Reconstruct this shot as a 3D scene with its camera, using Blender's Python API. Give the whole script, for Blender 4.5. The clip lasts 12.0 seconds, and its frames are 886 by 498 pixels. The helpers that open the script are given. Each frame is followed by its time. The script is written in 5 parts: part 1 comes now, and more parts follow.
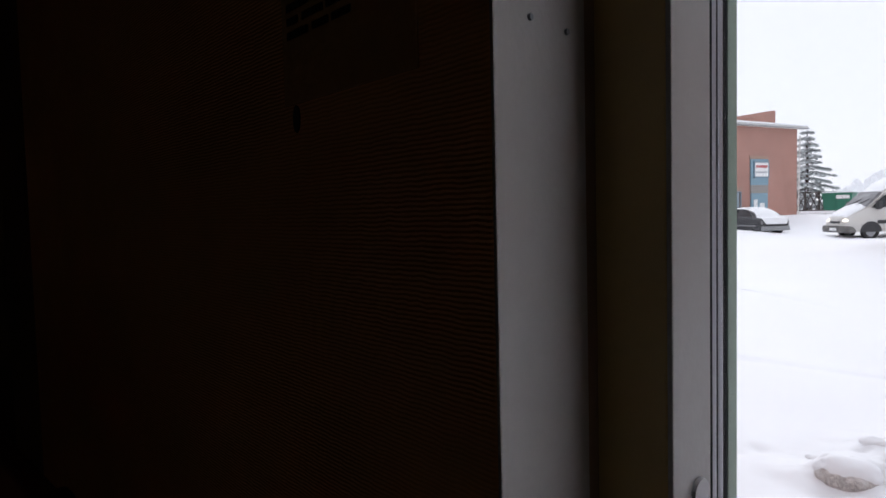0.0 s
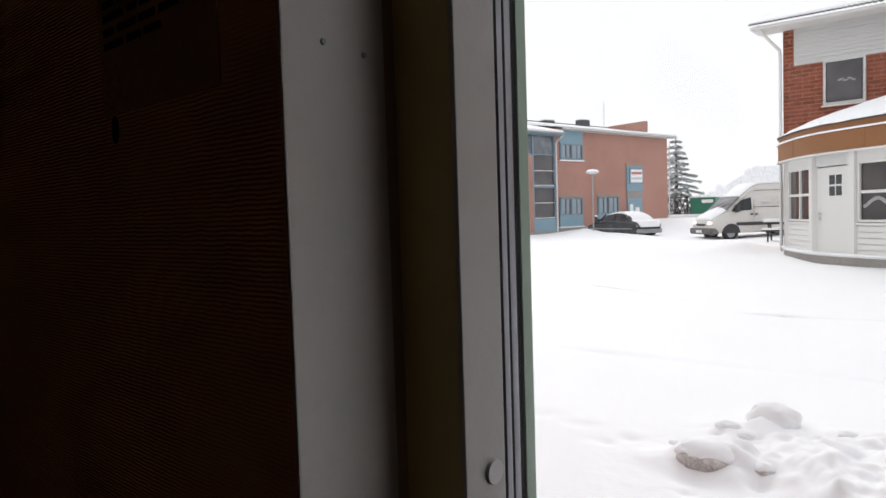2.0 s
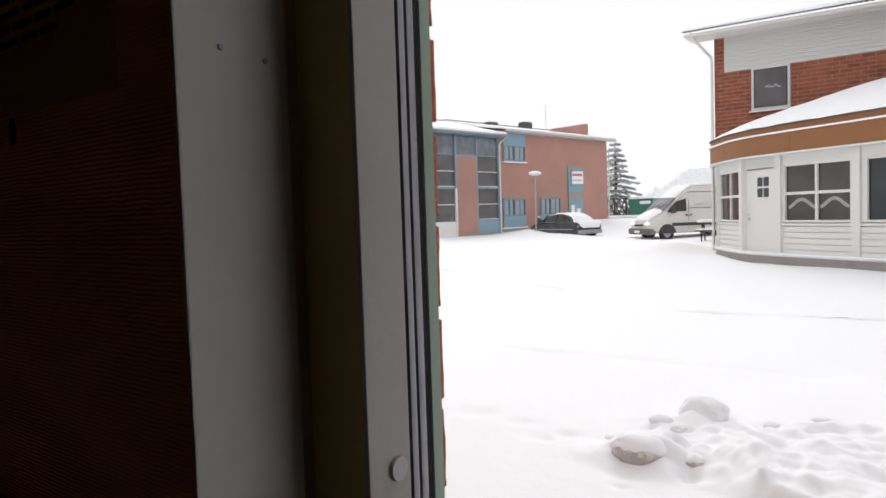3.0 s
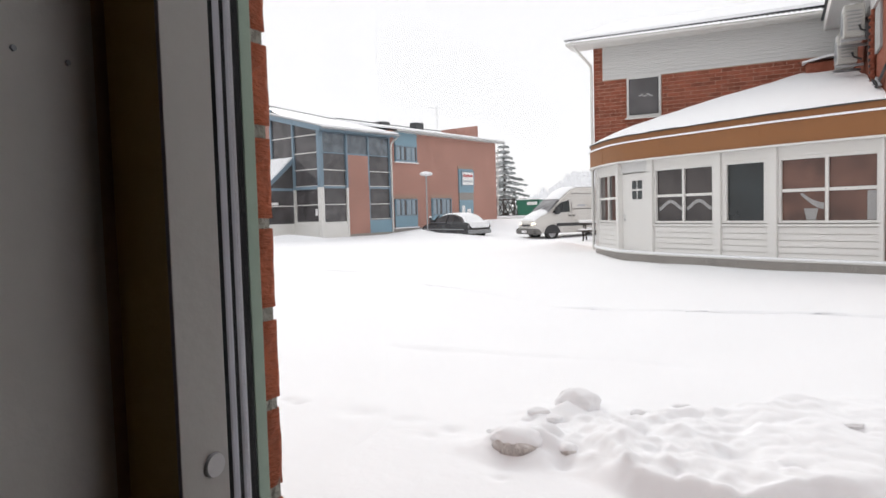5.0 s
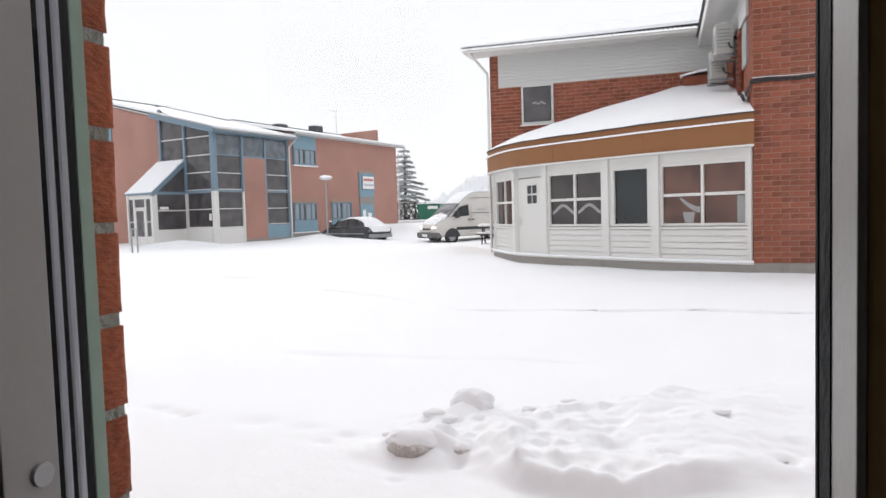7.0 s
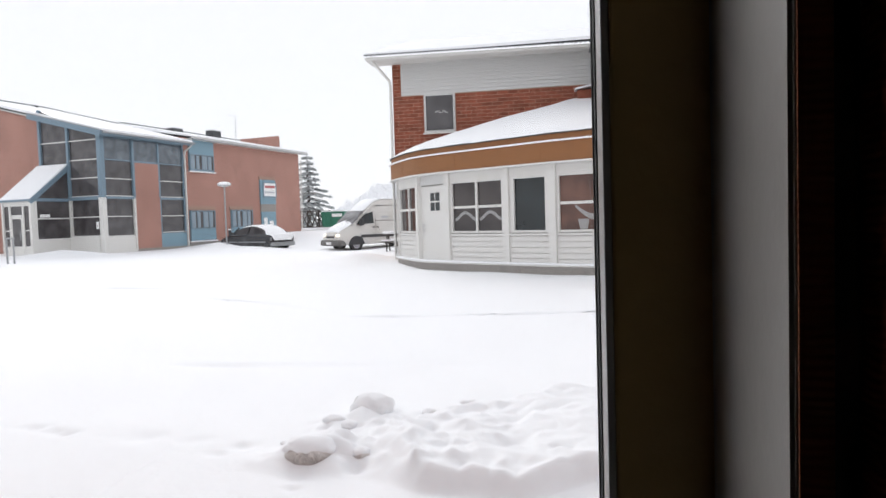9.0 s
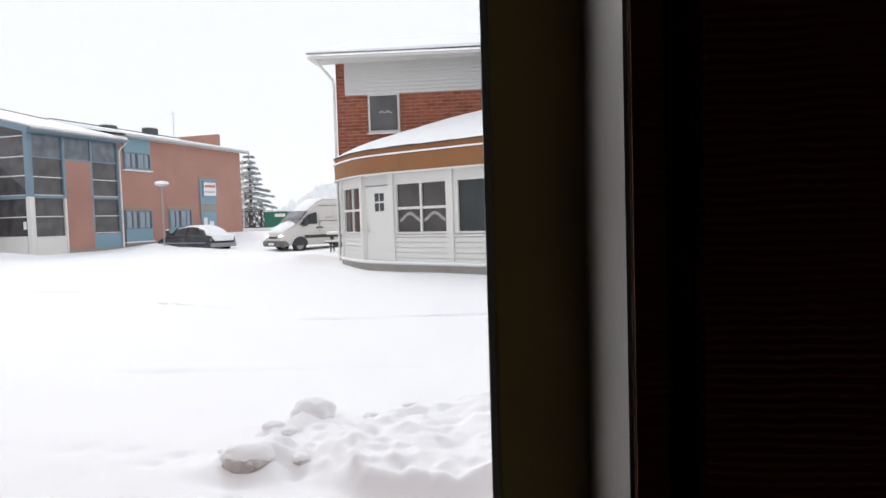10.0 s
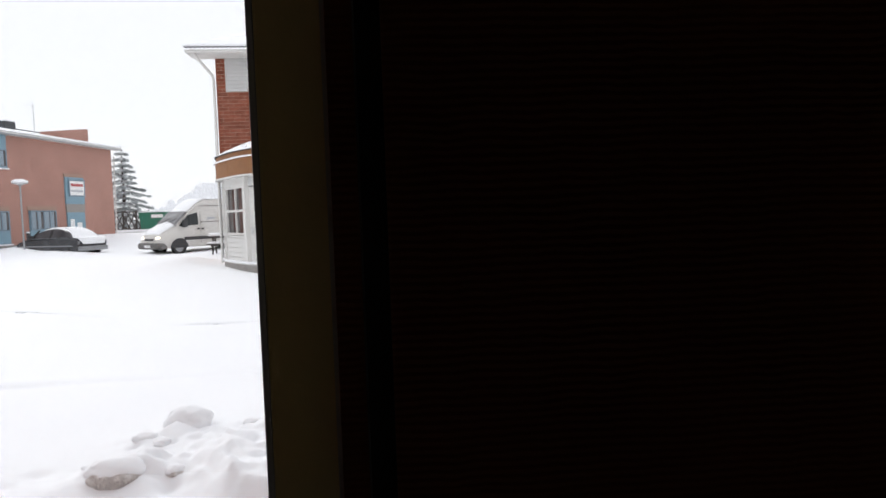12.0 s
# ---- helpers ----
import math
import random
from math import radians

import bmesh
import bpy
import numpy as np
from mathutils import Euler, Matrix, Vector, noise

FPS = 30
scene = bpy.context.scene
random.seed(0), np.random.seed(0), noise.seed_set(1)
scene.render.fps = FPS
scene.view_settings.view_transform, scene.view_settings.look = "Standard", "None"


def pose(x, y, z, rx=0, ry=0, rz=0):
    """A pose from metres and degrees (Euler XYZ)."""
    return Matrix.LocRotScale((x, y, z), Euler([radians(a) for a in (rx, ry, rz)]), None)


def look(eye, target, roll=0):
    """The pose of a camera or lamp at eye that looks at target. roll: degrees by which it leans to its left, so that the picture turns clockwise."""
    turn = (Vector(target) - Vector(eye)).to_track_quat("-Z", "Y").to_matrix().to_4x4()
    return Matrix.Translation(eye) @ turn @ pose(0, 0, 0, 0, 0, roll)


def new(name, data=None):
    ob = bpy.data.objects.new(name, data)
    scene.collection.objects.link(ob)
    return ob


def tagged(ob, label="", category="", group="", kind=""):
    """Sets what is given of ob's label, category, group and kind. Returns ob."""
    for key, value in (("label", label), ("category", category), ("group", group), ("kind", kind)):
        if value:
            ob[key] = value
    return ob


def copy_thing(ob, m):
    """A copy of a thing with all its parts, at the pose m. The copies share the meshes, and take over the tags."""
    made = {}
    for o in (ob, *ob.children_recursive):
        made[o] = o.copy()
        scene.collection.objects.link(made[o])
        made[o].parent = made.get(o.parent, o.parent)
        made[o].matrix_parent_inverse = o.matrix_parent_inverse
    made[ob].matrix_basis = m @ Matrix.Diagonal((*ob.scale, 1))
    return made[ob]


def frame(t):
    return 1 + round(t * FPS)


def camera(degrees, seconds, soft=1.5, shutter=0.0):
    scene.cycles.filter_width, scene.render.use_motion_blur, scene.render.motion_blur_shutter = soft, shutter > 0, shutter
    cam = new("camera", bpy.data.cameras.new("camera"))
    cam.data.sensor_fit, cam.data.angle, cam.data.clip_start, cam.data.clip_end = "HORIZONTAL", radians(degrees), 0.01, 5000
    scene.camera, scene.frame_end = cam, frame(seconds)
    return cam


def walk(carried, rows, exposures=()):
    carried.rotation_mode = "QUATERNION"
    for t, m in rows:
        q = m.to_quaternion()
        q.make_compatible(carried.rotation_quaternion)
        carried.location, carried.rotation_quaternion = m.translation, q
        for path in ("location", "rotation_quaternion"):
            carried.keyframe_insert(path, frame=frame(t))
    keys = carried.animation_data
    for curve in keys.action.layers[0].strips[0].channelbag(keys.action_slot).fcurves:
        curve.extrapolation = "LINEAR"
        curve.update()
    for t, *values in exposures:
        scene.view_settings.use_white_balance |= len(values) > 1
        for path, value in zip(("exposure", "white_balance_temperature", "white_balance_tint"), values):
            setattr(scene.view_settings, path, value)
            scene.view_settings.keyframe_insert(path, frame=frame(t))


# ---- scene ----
cam = camera(67.4, 12.0)
EYE = 1.2
ROWS = [
    (0.0, -0.0000, -0.0000, 0.0000, 50.08, -3.12, 1.37),
    (0.5, 0.0123, 0.0049, 0.0002, 47.75, -3.10, 1.36),
    (1.0, 0.0252, 0.0085, 0.0004, 45.43, -3.04, 1.50),
    (1.5, 0.0388, 0.0121, 0.0007, 43.09, -3.00, 1.57),
    (2.0, 0.0532, 0.0158, 0.0006, 40.82, -2.89, 1.80),
    (2.5, 0.0665, 0.0197, 0.0005, 38.50, -2.87, 1.88),
    (3.0, 0.0793, 0.0234, 0.0012, 36.08, -2.95, 1.87),
    (5.0, 0.1339, 0.0293, 0.0019, 26.85, -3.24, 1.60),
    (5.5, 0.1463, 0.0290, 0.0022, 24.72, -3.23, 1.65),
    (6.0, 0.1588, 0.0287, 0.0015, 22.58, -3.24, 1.62),
    (6.5, 0.1700, 0.0281, 0.0014, 20.53, -3.20, 1.63),
    (7.0, 0.1811, 0.0268, 0.0001, 18.38, -3.13, 1.71),
    (9.0, 0.2267, 0.0084, -0.0200, 10.23, -2.70, 1.78),
    (9.5, 0.2395, 0.0087, -0.0123, 8.05, -2.78, 1.79),
    (10.0, 0.2521, 0.0077, -0.0024, 5.54, -2.85, 1.76),
    (10.5, 0.2657, 0.0053, 0.0062, 3.14, -2.97, 1.78),
    (11.0, 0.2789, 0.0017, 0.0092, 0.92, -3.03, 1.93),
    (11.5, 0.2926, -0.0071, 0.0052, -1.59, -3.11, 1.98),
    (12.0, 0.3067, -0.0190, -0.0031, -3.91, -3.15, 1.93),
]
walk(cam, [(t, pose(x, y, EYE + z, 90 + pitch, roll, yaw)) for t, x, y, z, yaw, pitch, roll in ROWS],
     exposures=[(0.0, -0.02, 6050, 13), (1.0, 0.02, 6250, 11), (2.5, 0.06, 6500, 10), (5.0, 0.04, 6550, 10), (7.0, 0.04, 6420, 10), (12.0, 0.03, 6320, 10)])

# ---- world and light: a white overcast sky in falling snow ----
world = bpy.data.worlds.new("overcast")
scene.world = world
world.use_nodes = True
wn, wl = world.node_tree.nodes, world.node_tree.links
sky = wn.new("ShaderNodeTexSky")
sky.sky_type, sky.sun_disc = "NISHITA", False
sky.sun_elevation, sky.sun_rotation = radians(24), radians(150)
veil = wn.new("ShaderNodeMix")
veil.data_type = "RGBA"
veil.inputs["Factor"].default_value = 0.94
veil.inputs["B"].default_value = (9.8, 9.95, 10.35, 1)
wl.new(sky.outputs["Color"], veil.inputs["A"])
bg = wn["Background"]
bg.inputs["Strength"].default_value = 0.12
wl.new(veil.outputs["Result"], bg.inputs["Color"])
sun = new("sun", bpy.data.lights.new("sun", "SUN"))
sun.data.energy, sun.data.angle, sun.data.color = 1.2, radians(32), (1.0, 0.97, 0.93)
sun.matrix_world = look((0, 0, 0), (0.58, -0.75, -0.6))

# ---- materials ----
def nodes_of(name):
    m = bpy.data.materials.new(name)
    m.use_nodes = True
    return m, m.node_tree.nodes, m.node_tree.links, m.node_tree.nodes["Principled BSDF"]


def paint(name, colour, rough=0.5, vary=0.12, scale=6.0, bump=0.15, grain=60.0, metal=0.0, stretch=(1, 1, 1), stain=None, amount=0.0, rand=0.0, spec=0.5):
    """A surface of one colour with soft patches, fine grain, an optional stain colour and piece-to-piece variation."""
    m, n, l, b = nodes_of(name)
    co = n.new("ShaderNodeTexCoord")
    mp = n.new("ShaderNodeMapping")
    mp.inputs["Scale"].default_value = stretch
    l.new(co.outputs["Object"], mp.inputs["Vector"])
    big, fine = n.new("ShaderNodeTexNoise"), n.new("ShaderNodeTexNoise")
    big.inputs["Scale"].default_value, big.inputs["Detail"].default_value = scale, 4
    fine.inputs["Scale"].default_value, fine.inputs["Detail"].default_value = grain, 3
    for t in (big, fine):
        l.new(mp.outputs["Vector"], t.inputs["Vector"])
    add = n.new("ShaderNodeMath")
    add.operation = "ADD"
    l.new(big.outputs["Fac"], add.inputs[0])
    l.new(fine.outputs["Fac"], add.inputs[1])
    ramp = n.new("ShaderNodeMapRange")
    ramp.inputs["From Min"].default_value, ramp.inputs["From Max"].default_value = 0.6, 1.4
    ramp.inputs["To Min"].default_value, ramp.inputs["To Max"].default_value = 1 - vary, 1 + vary
    l.new(add.outputs[0], ramp.inputs["Value"])
    value = ramp.outputs["Result"]
    if rand:
        info = n.new("ShaderNodeObjectInfo")
        geo = n.new("ShaderNodeNewGeometry")
        both = n.new("ShaderNodeMath")
        both.operation = "ADD"
        l.new(info.outputs["Random"], both.inputs[0])
        l.new(geo.outputs["Random Per Island"], both.inputs[1])
        wrap = n.new("ShaderNodeMath")
        wrap.operation = "FRACT"
        l.new(both.outputs[0], wrap.inputs[0])
        spread = n.new("ShaderNodeMapRange")
        spread.inputs["To Min"].default_value, spread.inputs["To Max"].default_value = 1 - rand, 1 + rand
        l.new(wrap.outputs[0], spread.inputs["Value"])
        times = n.new("ShaderNodeMath")
        times.operation = "MULTIPLY"
        l.new(value, times.inputs[0])
        l.new(spread.outputs["Result"], times.inputs[1])
        value = times.outputs[0]
    tint = n.new("ShaderNodeVectorMath")
    tint.operation = "SCALE"
    tint.inputs[0].default_value = colour
    l.new(value, tint.inputs["Scale"])
    out = tint.outputs["Vector"]
    if stain:
        patch = n.new("ShaderNodeMapRange")
        patch.inputs["From Min"].default_value, patch.inputs["From Max"].default_value = 0.5, 0.68
        patch.inputs["To Max"].default_value = amount
        l.new(big.outputs["Fac"], patch.inputs["Value"])
        mix = n.new("ShaderNodeMix")
        mix.data_type = "RGBA"
        mix.inputs["B"].default_value = (*stain, 1)
        l.new(patch.outputs["Result"], mix.inputs["Factor"])
        l.new(out, mix.inputs["A"])
        out = mix.outputs["Result"]
    l.new(out, b.inputs["Base Color"])
    b.inputs["Roughness"].default_value, b.inputs["Metallic"].default_value = rough, metal
    b.inputs["Specular IOR Level"].default_value = spec
    if bump:
        bp = n.new("ShaderNodeBump")
        bp.inputs["Strength"].default_value, bp.inputs["Distance"].default_value = bump, 0.02
        l.new(add.outputs[0], bp.inputs["Height"])
        l.new(bp.outputs["Normal"], b.inputs["Normal"])
    return m


def bricks_far(name, colour, mortar, course, length):
    """Brick courses too small to pick apart: real size, slight relief."""
    m, n, l, b = nodes_of(name)
    co = n.new("ShaderNodeTexCoord")
    sep, com = n.new("ShaderNodeSeparateXYZ"), n.new("ShaderNodeCombineXYZ")
    l.new(co.outputs["Object"], sep.inputs[0])
    add = n.new("ShaderNodeMath")
    add.operation = "ADD"
    l.new(sep.outputs["X"], add.inputs[0])
    l.new(sep.outputs["Y"], add.inputs[1])
    l.new(add.outputs[0], com.inputs["X"])
    l.new(sep.outputs["Z"], com.inputs["Y"])
    tex = n.new("ShaderNodeTexBrick")
    tex.inputs["Scale"].default_value = 1.0
    tex.inputs["Brick Width"].default_value, tex.inputs["Row Height"].default_value = length, course
    tex.inputs["Mortar Size"].default_value, tex.inputs["Bias"].default_value = 0.006, -0.2
    tex.inputs["Color1"].default_value = (*colour, 1)
    tex.inputs["Color2"].default_value = (*[c * 0.84 for c in colour], 1)
    tex.inputs["Mortar"].default_value = (*mortar, 1)
    l.new(com.outputs[0], tex.inputs["Vector"])
    big = n.new("ShaderNodeTexNoise")
    big.inputs["Scale"].default_value, big.inputs["Detail"].default_value = 0.5, 5
    l.new(co.outputs["Object"], big.inputs["Vector"])
    rng = n.new("ShaderNodeMapRange")
    rng.inputs["From Min"].default_value, rng.inputs["From Max"].default_value = 0.3, 0.7
    rng.inputs["To Min"].default_value, rng.inputs["To Max"].default_value = 0.86, 1.12
    l.new(big.outputs["Fac"], rng.inputs["Value"])
    sc = n.new("ShaderNodeVectorMath")
    sc.operation = "SCALE"
    l.new(tex.outputs["Color"], sc.inputs[0])
    l.new(rng.outputs["Result"], sc.inputs["Scale"])
    l.new(sc.outputs["Vector"], b.inputs["Base Color"])
    b.inputs["Roughness"].default_value = 0.85
    bp = n.new("ShaderNodeBump")
    bp.inputs["Strength"].default_value, bp.inputs["Distance"].default_value = 0.15, 0.006
    bp.invert = True
    l.new(tex.outputs["Fac"], bp.inputs["Height"])
    l.new(bp.outputs["Normal"], b.inputs["Normal"])
    return m


def pane_glass(name, tint, rough=0.02):
    """Dark glazing of a room with no lamp lit: a glossy pane, reflections painted as patches."""
    m, n, l, b = nodes_of(name)
    co = n.new("ShaderNodeTexCoord")
    no = n.new("ShaderNodeTexNoise")
    no.inputs["Scale"].default_value, no.inputs["Detail"].default_value = 0.8, 2
    l.new(co.outputs["Object"], no.inputs["Vector"])
    bp = n.new("ShaderNodeBump")
    bp.inputs["Strength"].default_value, bp.inputs["Distance"].default_value = 0.12, 0.05
    l.new(no.outputs["Fac"], bp.inputs["Height"])
    l.new(bp.outputs["Normal"], b.inputs["Normal"])
    # soft blotches in the base colour stand in for reflections
    deep = n.new("ShaderNodeTexNoise")
    deep.inputs["Scale"].default_value, deep.inputs["Detail"].default_value = 1.7, 5
    l.new(co.outputs["Object"], deep.inputs["Vector"])
    ramp = n.new("ShaderNodeValToRGB")
    ramp.color_ramp.elements[0].position, ramp.color_ramp.elements[1].position = 0.35, 0.68
    ramp.color_ramp.elements[0].color = (*[c * 0.62 for c in tint], 1)
    ramp.color_ramp.elements[1].color = (*[c * 1.35 for c in tint], 1)
    l.new(deep.outputs["Fac"], ramp.inputs["Fac"])
    l.new(ramp.outputs["Color"], b.inputs["Base Color"])
    b.inputs["Roughness"].default_value = rough
    b.inputs["IOR"].default_value = 1.5
    return m


def clear_glass(name):
    m, n, l, b = nodes_of(name)
    n.remove(b)
    tr, gl, mx = n.new("ShaderNodeBsdfTransparent"), n.new("ShaderNodeBsdfGlossy"), n.new("ShaderNodeMixShader")
    tr.inputs["Color"].default_value = (0.99, 0.985, 0.98, 1)
    gl.inputs["Roughness"].default_value = 0.01
    mx.inputs["Fac"].default_value = 0.03
    l.new(tr.outputs[0], mx.inputs[1])
    l.new(gl.outputs[0], mx.inputs[2])
    l.new(mx.outputs[0], n["Material Output"].inputs["Surface"])
    return m


def cardboard(name, colour):
    """Brown corrugated board: fine level flutes, fibres and scuffs."""
    m, n, l, b = nodes_of(name)
    co = n.new("ShaderNodeTexCoord")
    wv = n.new("ShaderNodeTexWave")
    wv.wave_type, wv.bands_direction = "BANDS", "Z"
    wv.inputs["Scale"].default_value, wv.inputs["Distortion"].default_value = 120.0, 3.0
    wv.inputs["Detail"].default_value, wv.inputs["Detail Scale"].default_value = 2.0, 0.6
    no = n.new("ShaderNodeTexNoise")
    no.inputs["Scale"].default_value, no.inputs["Detail"].default_value = 9.0, 6
    for t in (wv, no):
        l.new(co.outputs["Object"], t.inputs["Vector"])
    ramp = n.new("ShaderNodeValToRGB")
    ramp.color_ramp.elements[0].color = (*[c * 0.8 for c in colour], 1)
    ramp.color_ramp.elements[1].color = (*[c * 1.12 for c in colour], 1)
    mix = n.new("ShaderNodeMath")
    mix.operation = "MULTIPLY_ADD"
    mix.inputs[1].default_value = 0.4
    l.new(wv.outputs["Fac"], mix.inputs[0])
    l.new(no.outputs["Fac"], mix.inputs[2])
    l.new(mix.outputs[0], ramp.inputs["Fac"])
    l.new(ramp.outputs["Color"], b.inputs["Base Color"])
    b.inputs["Roughness"].default_value = 0.8
    b.inputs["Specular IOR Level"].default_value = 0.15
    bp = n.new("ShaderNodeBump")
    bp.inputs["Strength"].default_value, bp.inputs["Distance"].default_value = 0.28, 0.002
    l.new(wv.outputs["Fac"], bp.inputs["Height"])
    l.new(bp.outputs["Normal"], b.inputs["Normal"])
    return m


SNOW = paint("snow", (0.885, 0.895, 0.915), 0.75, 0.035, 1.3, 0.25, 14.0, spec=0.2)
CLOD = paint("snow_lump", (0.87, 0.88, 0.9), 0.8, 0.04, 9.0, 0.35, 45.0, spec=0.2, stain=(0.62, 0.6, 0.58), amount=0.3)
# grit on the large lumps; on small ones it paints the pits' shade
GRIT_AND_SHADE = paint("grit_and_pit_shade", (0.56, 0.52, 0.49), 0.85, 0.45, 22.0, 0.7, 90.0, spec=0.2, stain=(0.72, 0.71, 0.7), amount=0.7)
# grey of the crumbs, with the shade of low snow ridges painted in
CRUMB_SHADE = paint("crumb_ridge_shade", (0.66, 0.67, 0.69), 0.7, 0.15, 8.0, 0.3, 40.0, spec=0.2)
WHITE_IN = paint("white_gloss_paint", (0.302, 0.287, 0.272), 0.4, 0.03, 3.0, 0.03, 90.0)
# brown bounce from the cardboard is mixed into the frame's pale paint
FRAME_IN = paint("ivory_frame_brown_bounce", (0.44, 0.31, 0.12), 0.45, 0.05, 4.0, 0.05, 80.0)
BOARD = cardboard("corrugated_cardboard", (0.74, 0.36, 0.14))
# same board again, the right side's shade put into a darker brown
BOARD_SHADED = cardboard("shaded_cardboard", (0.24, 0.075, 0.03))
PAPER = paint("brown_paper", (0.55, 0.3, 0.13), 0.75, 0.1, 12.0, 0.1, 90.0, spec=0.15)
INK_AND_SHADE = paint("print_ink_and_shade", (0.03, 0.02, 0.015), 0.7, 0.1)
SCREW = paint("screw_steel", (0.2, 0.21, 0.23), 0.4, 0.1, metal=0.8)
RUBBER = paint("black_rubber", (0.01, 0.011, 0.012), 0.7, 0.1, spec=0.08)
ALU = paint("aluminium_spacer", (0.27, 0.27, 0.3), 0.45, 0.12, 9.0, 0.06, 90.0, metal=0.6, stretch=(1, 1, 0.2))
GREEN_ALU = paint("pale_green_metal", (0.24, 0.33, 0.26), 0.5, 0.1, 5.0, 0.05, 70.0, stain=(0.19, 0.24, 0.19), amount=0.4)
CAP = paint("cover_cap_plastic", (0.42, 0.41, 0.42), 0.45, 0.04, 8.0, 0.03)
BRICK_NEAR = paint("rough_red_brick", (0.31, 0.085, 0.04), 0.9, 0.28, 18.0, 0.5, 95.0, rand=0.14, stretch=(1, 1, 2.6), stain=(0.17, 0.048, 0.028), amount=0.6, spec=0.2)
MORTAR = paint("grey_mortar", (0.27, 0.265, 0.235), 0.95, 0.2, 20.0, 0.6, 120.0, spec=0.2)
BRICK = paint("red_brick", (0.252, 0.08, 0.049), 0.88, 0.28, 9.0, 0.4, 70.0, rand=0.26, spec=0.2, stain=(0.29, 0.13, 0.092), amount=0.6)
MORTAR_LIGHT = paint("light_mortar", (0.47, 0.335, 0.265), 0.95, 0.14, 6.0, 0.3, spec=0.2)
BRICK_FAR = bricks_far("far_brick", (0.395, 0.205, 0.163), (0.45, 0.3, 0.25), 0.1, 0.3)
WHITE_WOOD = paint("white_painted_wood", (0.69, 0.68, 0.655), 0.55, 0.05, 2.0, 0.1, 40.0, stretch=(1, 1, 3), stain=(0.6, 0.58, 0.52), amount=0.25)
GREY_SIDING = paint("pale_grey_siding", (0.59, 0.59, 0.58), 0.55, 0.05, 2.0, 0.08, 40.0, stain=(0.5, 0.49, 0.47), amount=0.3)
OCHRE = paint("ochre_fascia", (0.262, 0.108, 0.034), 0.6, 0.14, 1.3, 0.1, 40.0, stretch=(1, 1, 3), stain=(0.2, 0.085, 0.03), amount=0.5)
CONCRETE = paint("plinth_concrete", (0.3, 0.28, 0.26), 0.9, 0.2, 3.0, 0.4, 40.0, stain=(0.2, 0.19, 0.18), amount=0.6)
GLASS = clear_glass("window_glass")
GLASS_DARK = pane_glass("dark_window_pane", (0.019, 0.025, 0.027))
# warm tint paints the brick wall mirrored in the bay's panes
GLASS_REFLECT = pane_glass("brick_reflection_pane", (0.125, 0.062, 0.046), 0.04)
GLASS_GREY = pane_glass("dim_window_pane", (0.055, 0.047, 0.046), 0.04)
GLASS_FAR = pane_glass("far_window_pane", (0.085, 0.08, 0.083), 0.08)
# the upper row's reflection is put in as a paler, bluer tint
GLASS_HIGH = pane_glass("upper_pane_reflection", (0.15, 0.175, 0.2), 0.08)
FAR_CURTAIN = paint("bluish_curtain", (0.27, 0.33, 0.375), 0.9, 0.12, 2.0, 0.2, 20.0, stretch=(5, 5, 0.5))
FACADE = bricks_far("facade_brick", (0.3, 0.14, 0.1), (0.4, 0.36, 0.33), 0.075, 0.27)
LINTEL = paint("lintel_course", (0.36, 0.24, 0.19), 0.9, 0.12, 3.0, 0.2)
BLUE = paint("blue_panel", (0.19, 0.31, 0.38), 0.5, 0.08, 1.5, 0.05)
BLUE_PALE = paint("pale_blue_frame", (0.175, 0.25, 0.31), 0.5, 0.08, 1.5, 0.05)
CURTAIN = paint("pale_curtain", (0.34, 0.335, 0.33), 0.9, 0.15, 3.0, 0.3, 30.0, stretch=(6, 6, 0.5))
ROOF_DARK = paint("dark_roof_sheet", (0.06, 0.065, 0.07), 0.6, 0.2, 3.0, 0.2)
METAL_GREY = paint("galvanised_metal", (0.33, 0.34, 0.35), 0.4, 0.1, metal=0.6)
CABLE = paint("black_cable", (0.025, 0.025, 0.028), 0.5, 0.1)
BEIGE = paint("aged_beige_casing", (0.47, 0.46, 0.43), 0.5, 0.1, 3.0, 0.05, stain=(0.36, 0.34, 0.31), amount=0.4)
VAN = paint("white_van_paint", (0.62, 0.6, 0.57), 0.35, 0.06, 1.2, 0.02, stain=(0.4, 0.36, 0.31), amount=0.4)
CAR = paint("black_car_paint", (0.035, 0.036, 0.04), 0.25, 0.2, 2.0, 0.02, stain=(0.3, 0.3, 0.31), amount=0.25)
FROSTED = paint("frosted_windscreen", (0.23, 0.23, 0.24), 0.7, 0.2, 3.0, 0.1, 30.0, spec=0.2, stain=(0.5, 0.5, 0.51), amount=0.4)
TYRE = paint("tyre", (0.025, 0.025, 0.026), 0.85, 0.2, 8.0, 0.3)
RIM = paint("alloy_rim", (0.35, 0.35, 0.36), 0.4, 0.1, metal=0.6)
PLASTIC = paint("dark_plastic", (0.04, 0.04, 0.043), 0.6, 0.1)
BUMPER = paint("dirty_grey_bumper", (0.12, 0.115, 0.11), 0.7, 0.2, 4.0, 0.1, stain=(0.3, 0.29, 0.28), amount=0.5)
GREEN = paint("green_container", (0.03, 0.17, 0.11), 0.5, 0.12, 1.0, 0.05)
WOOD_DARK = paint("weathered_dark_wood", (0.07, 0.06, 0.055), 0.85, 0.3, 4.0, 0.3, stretch=(1, 1, 6))
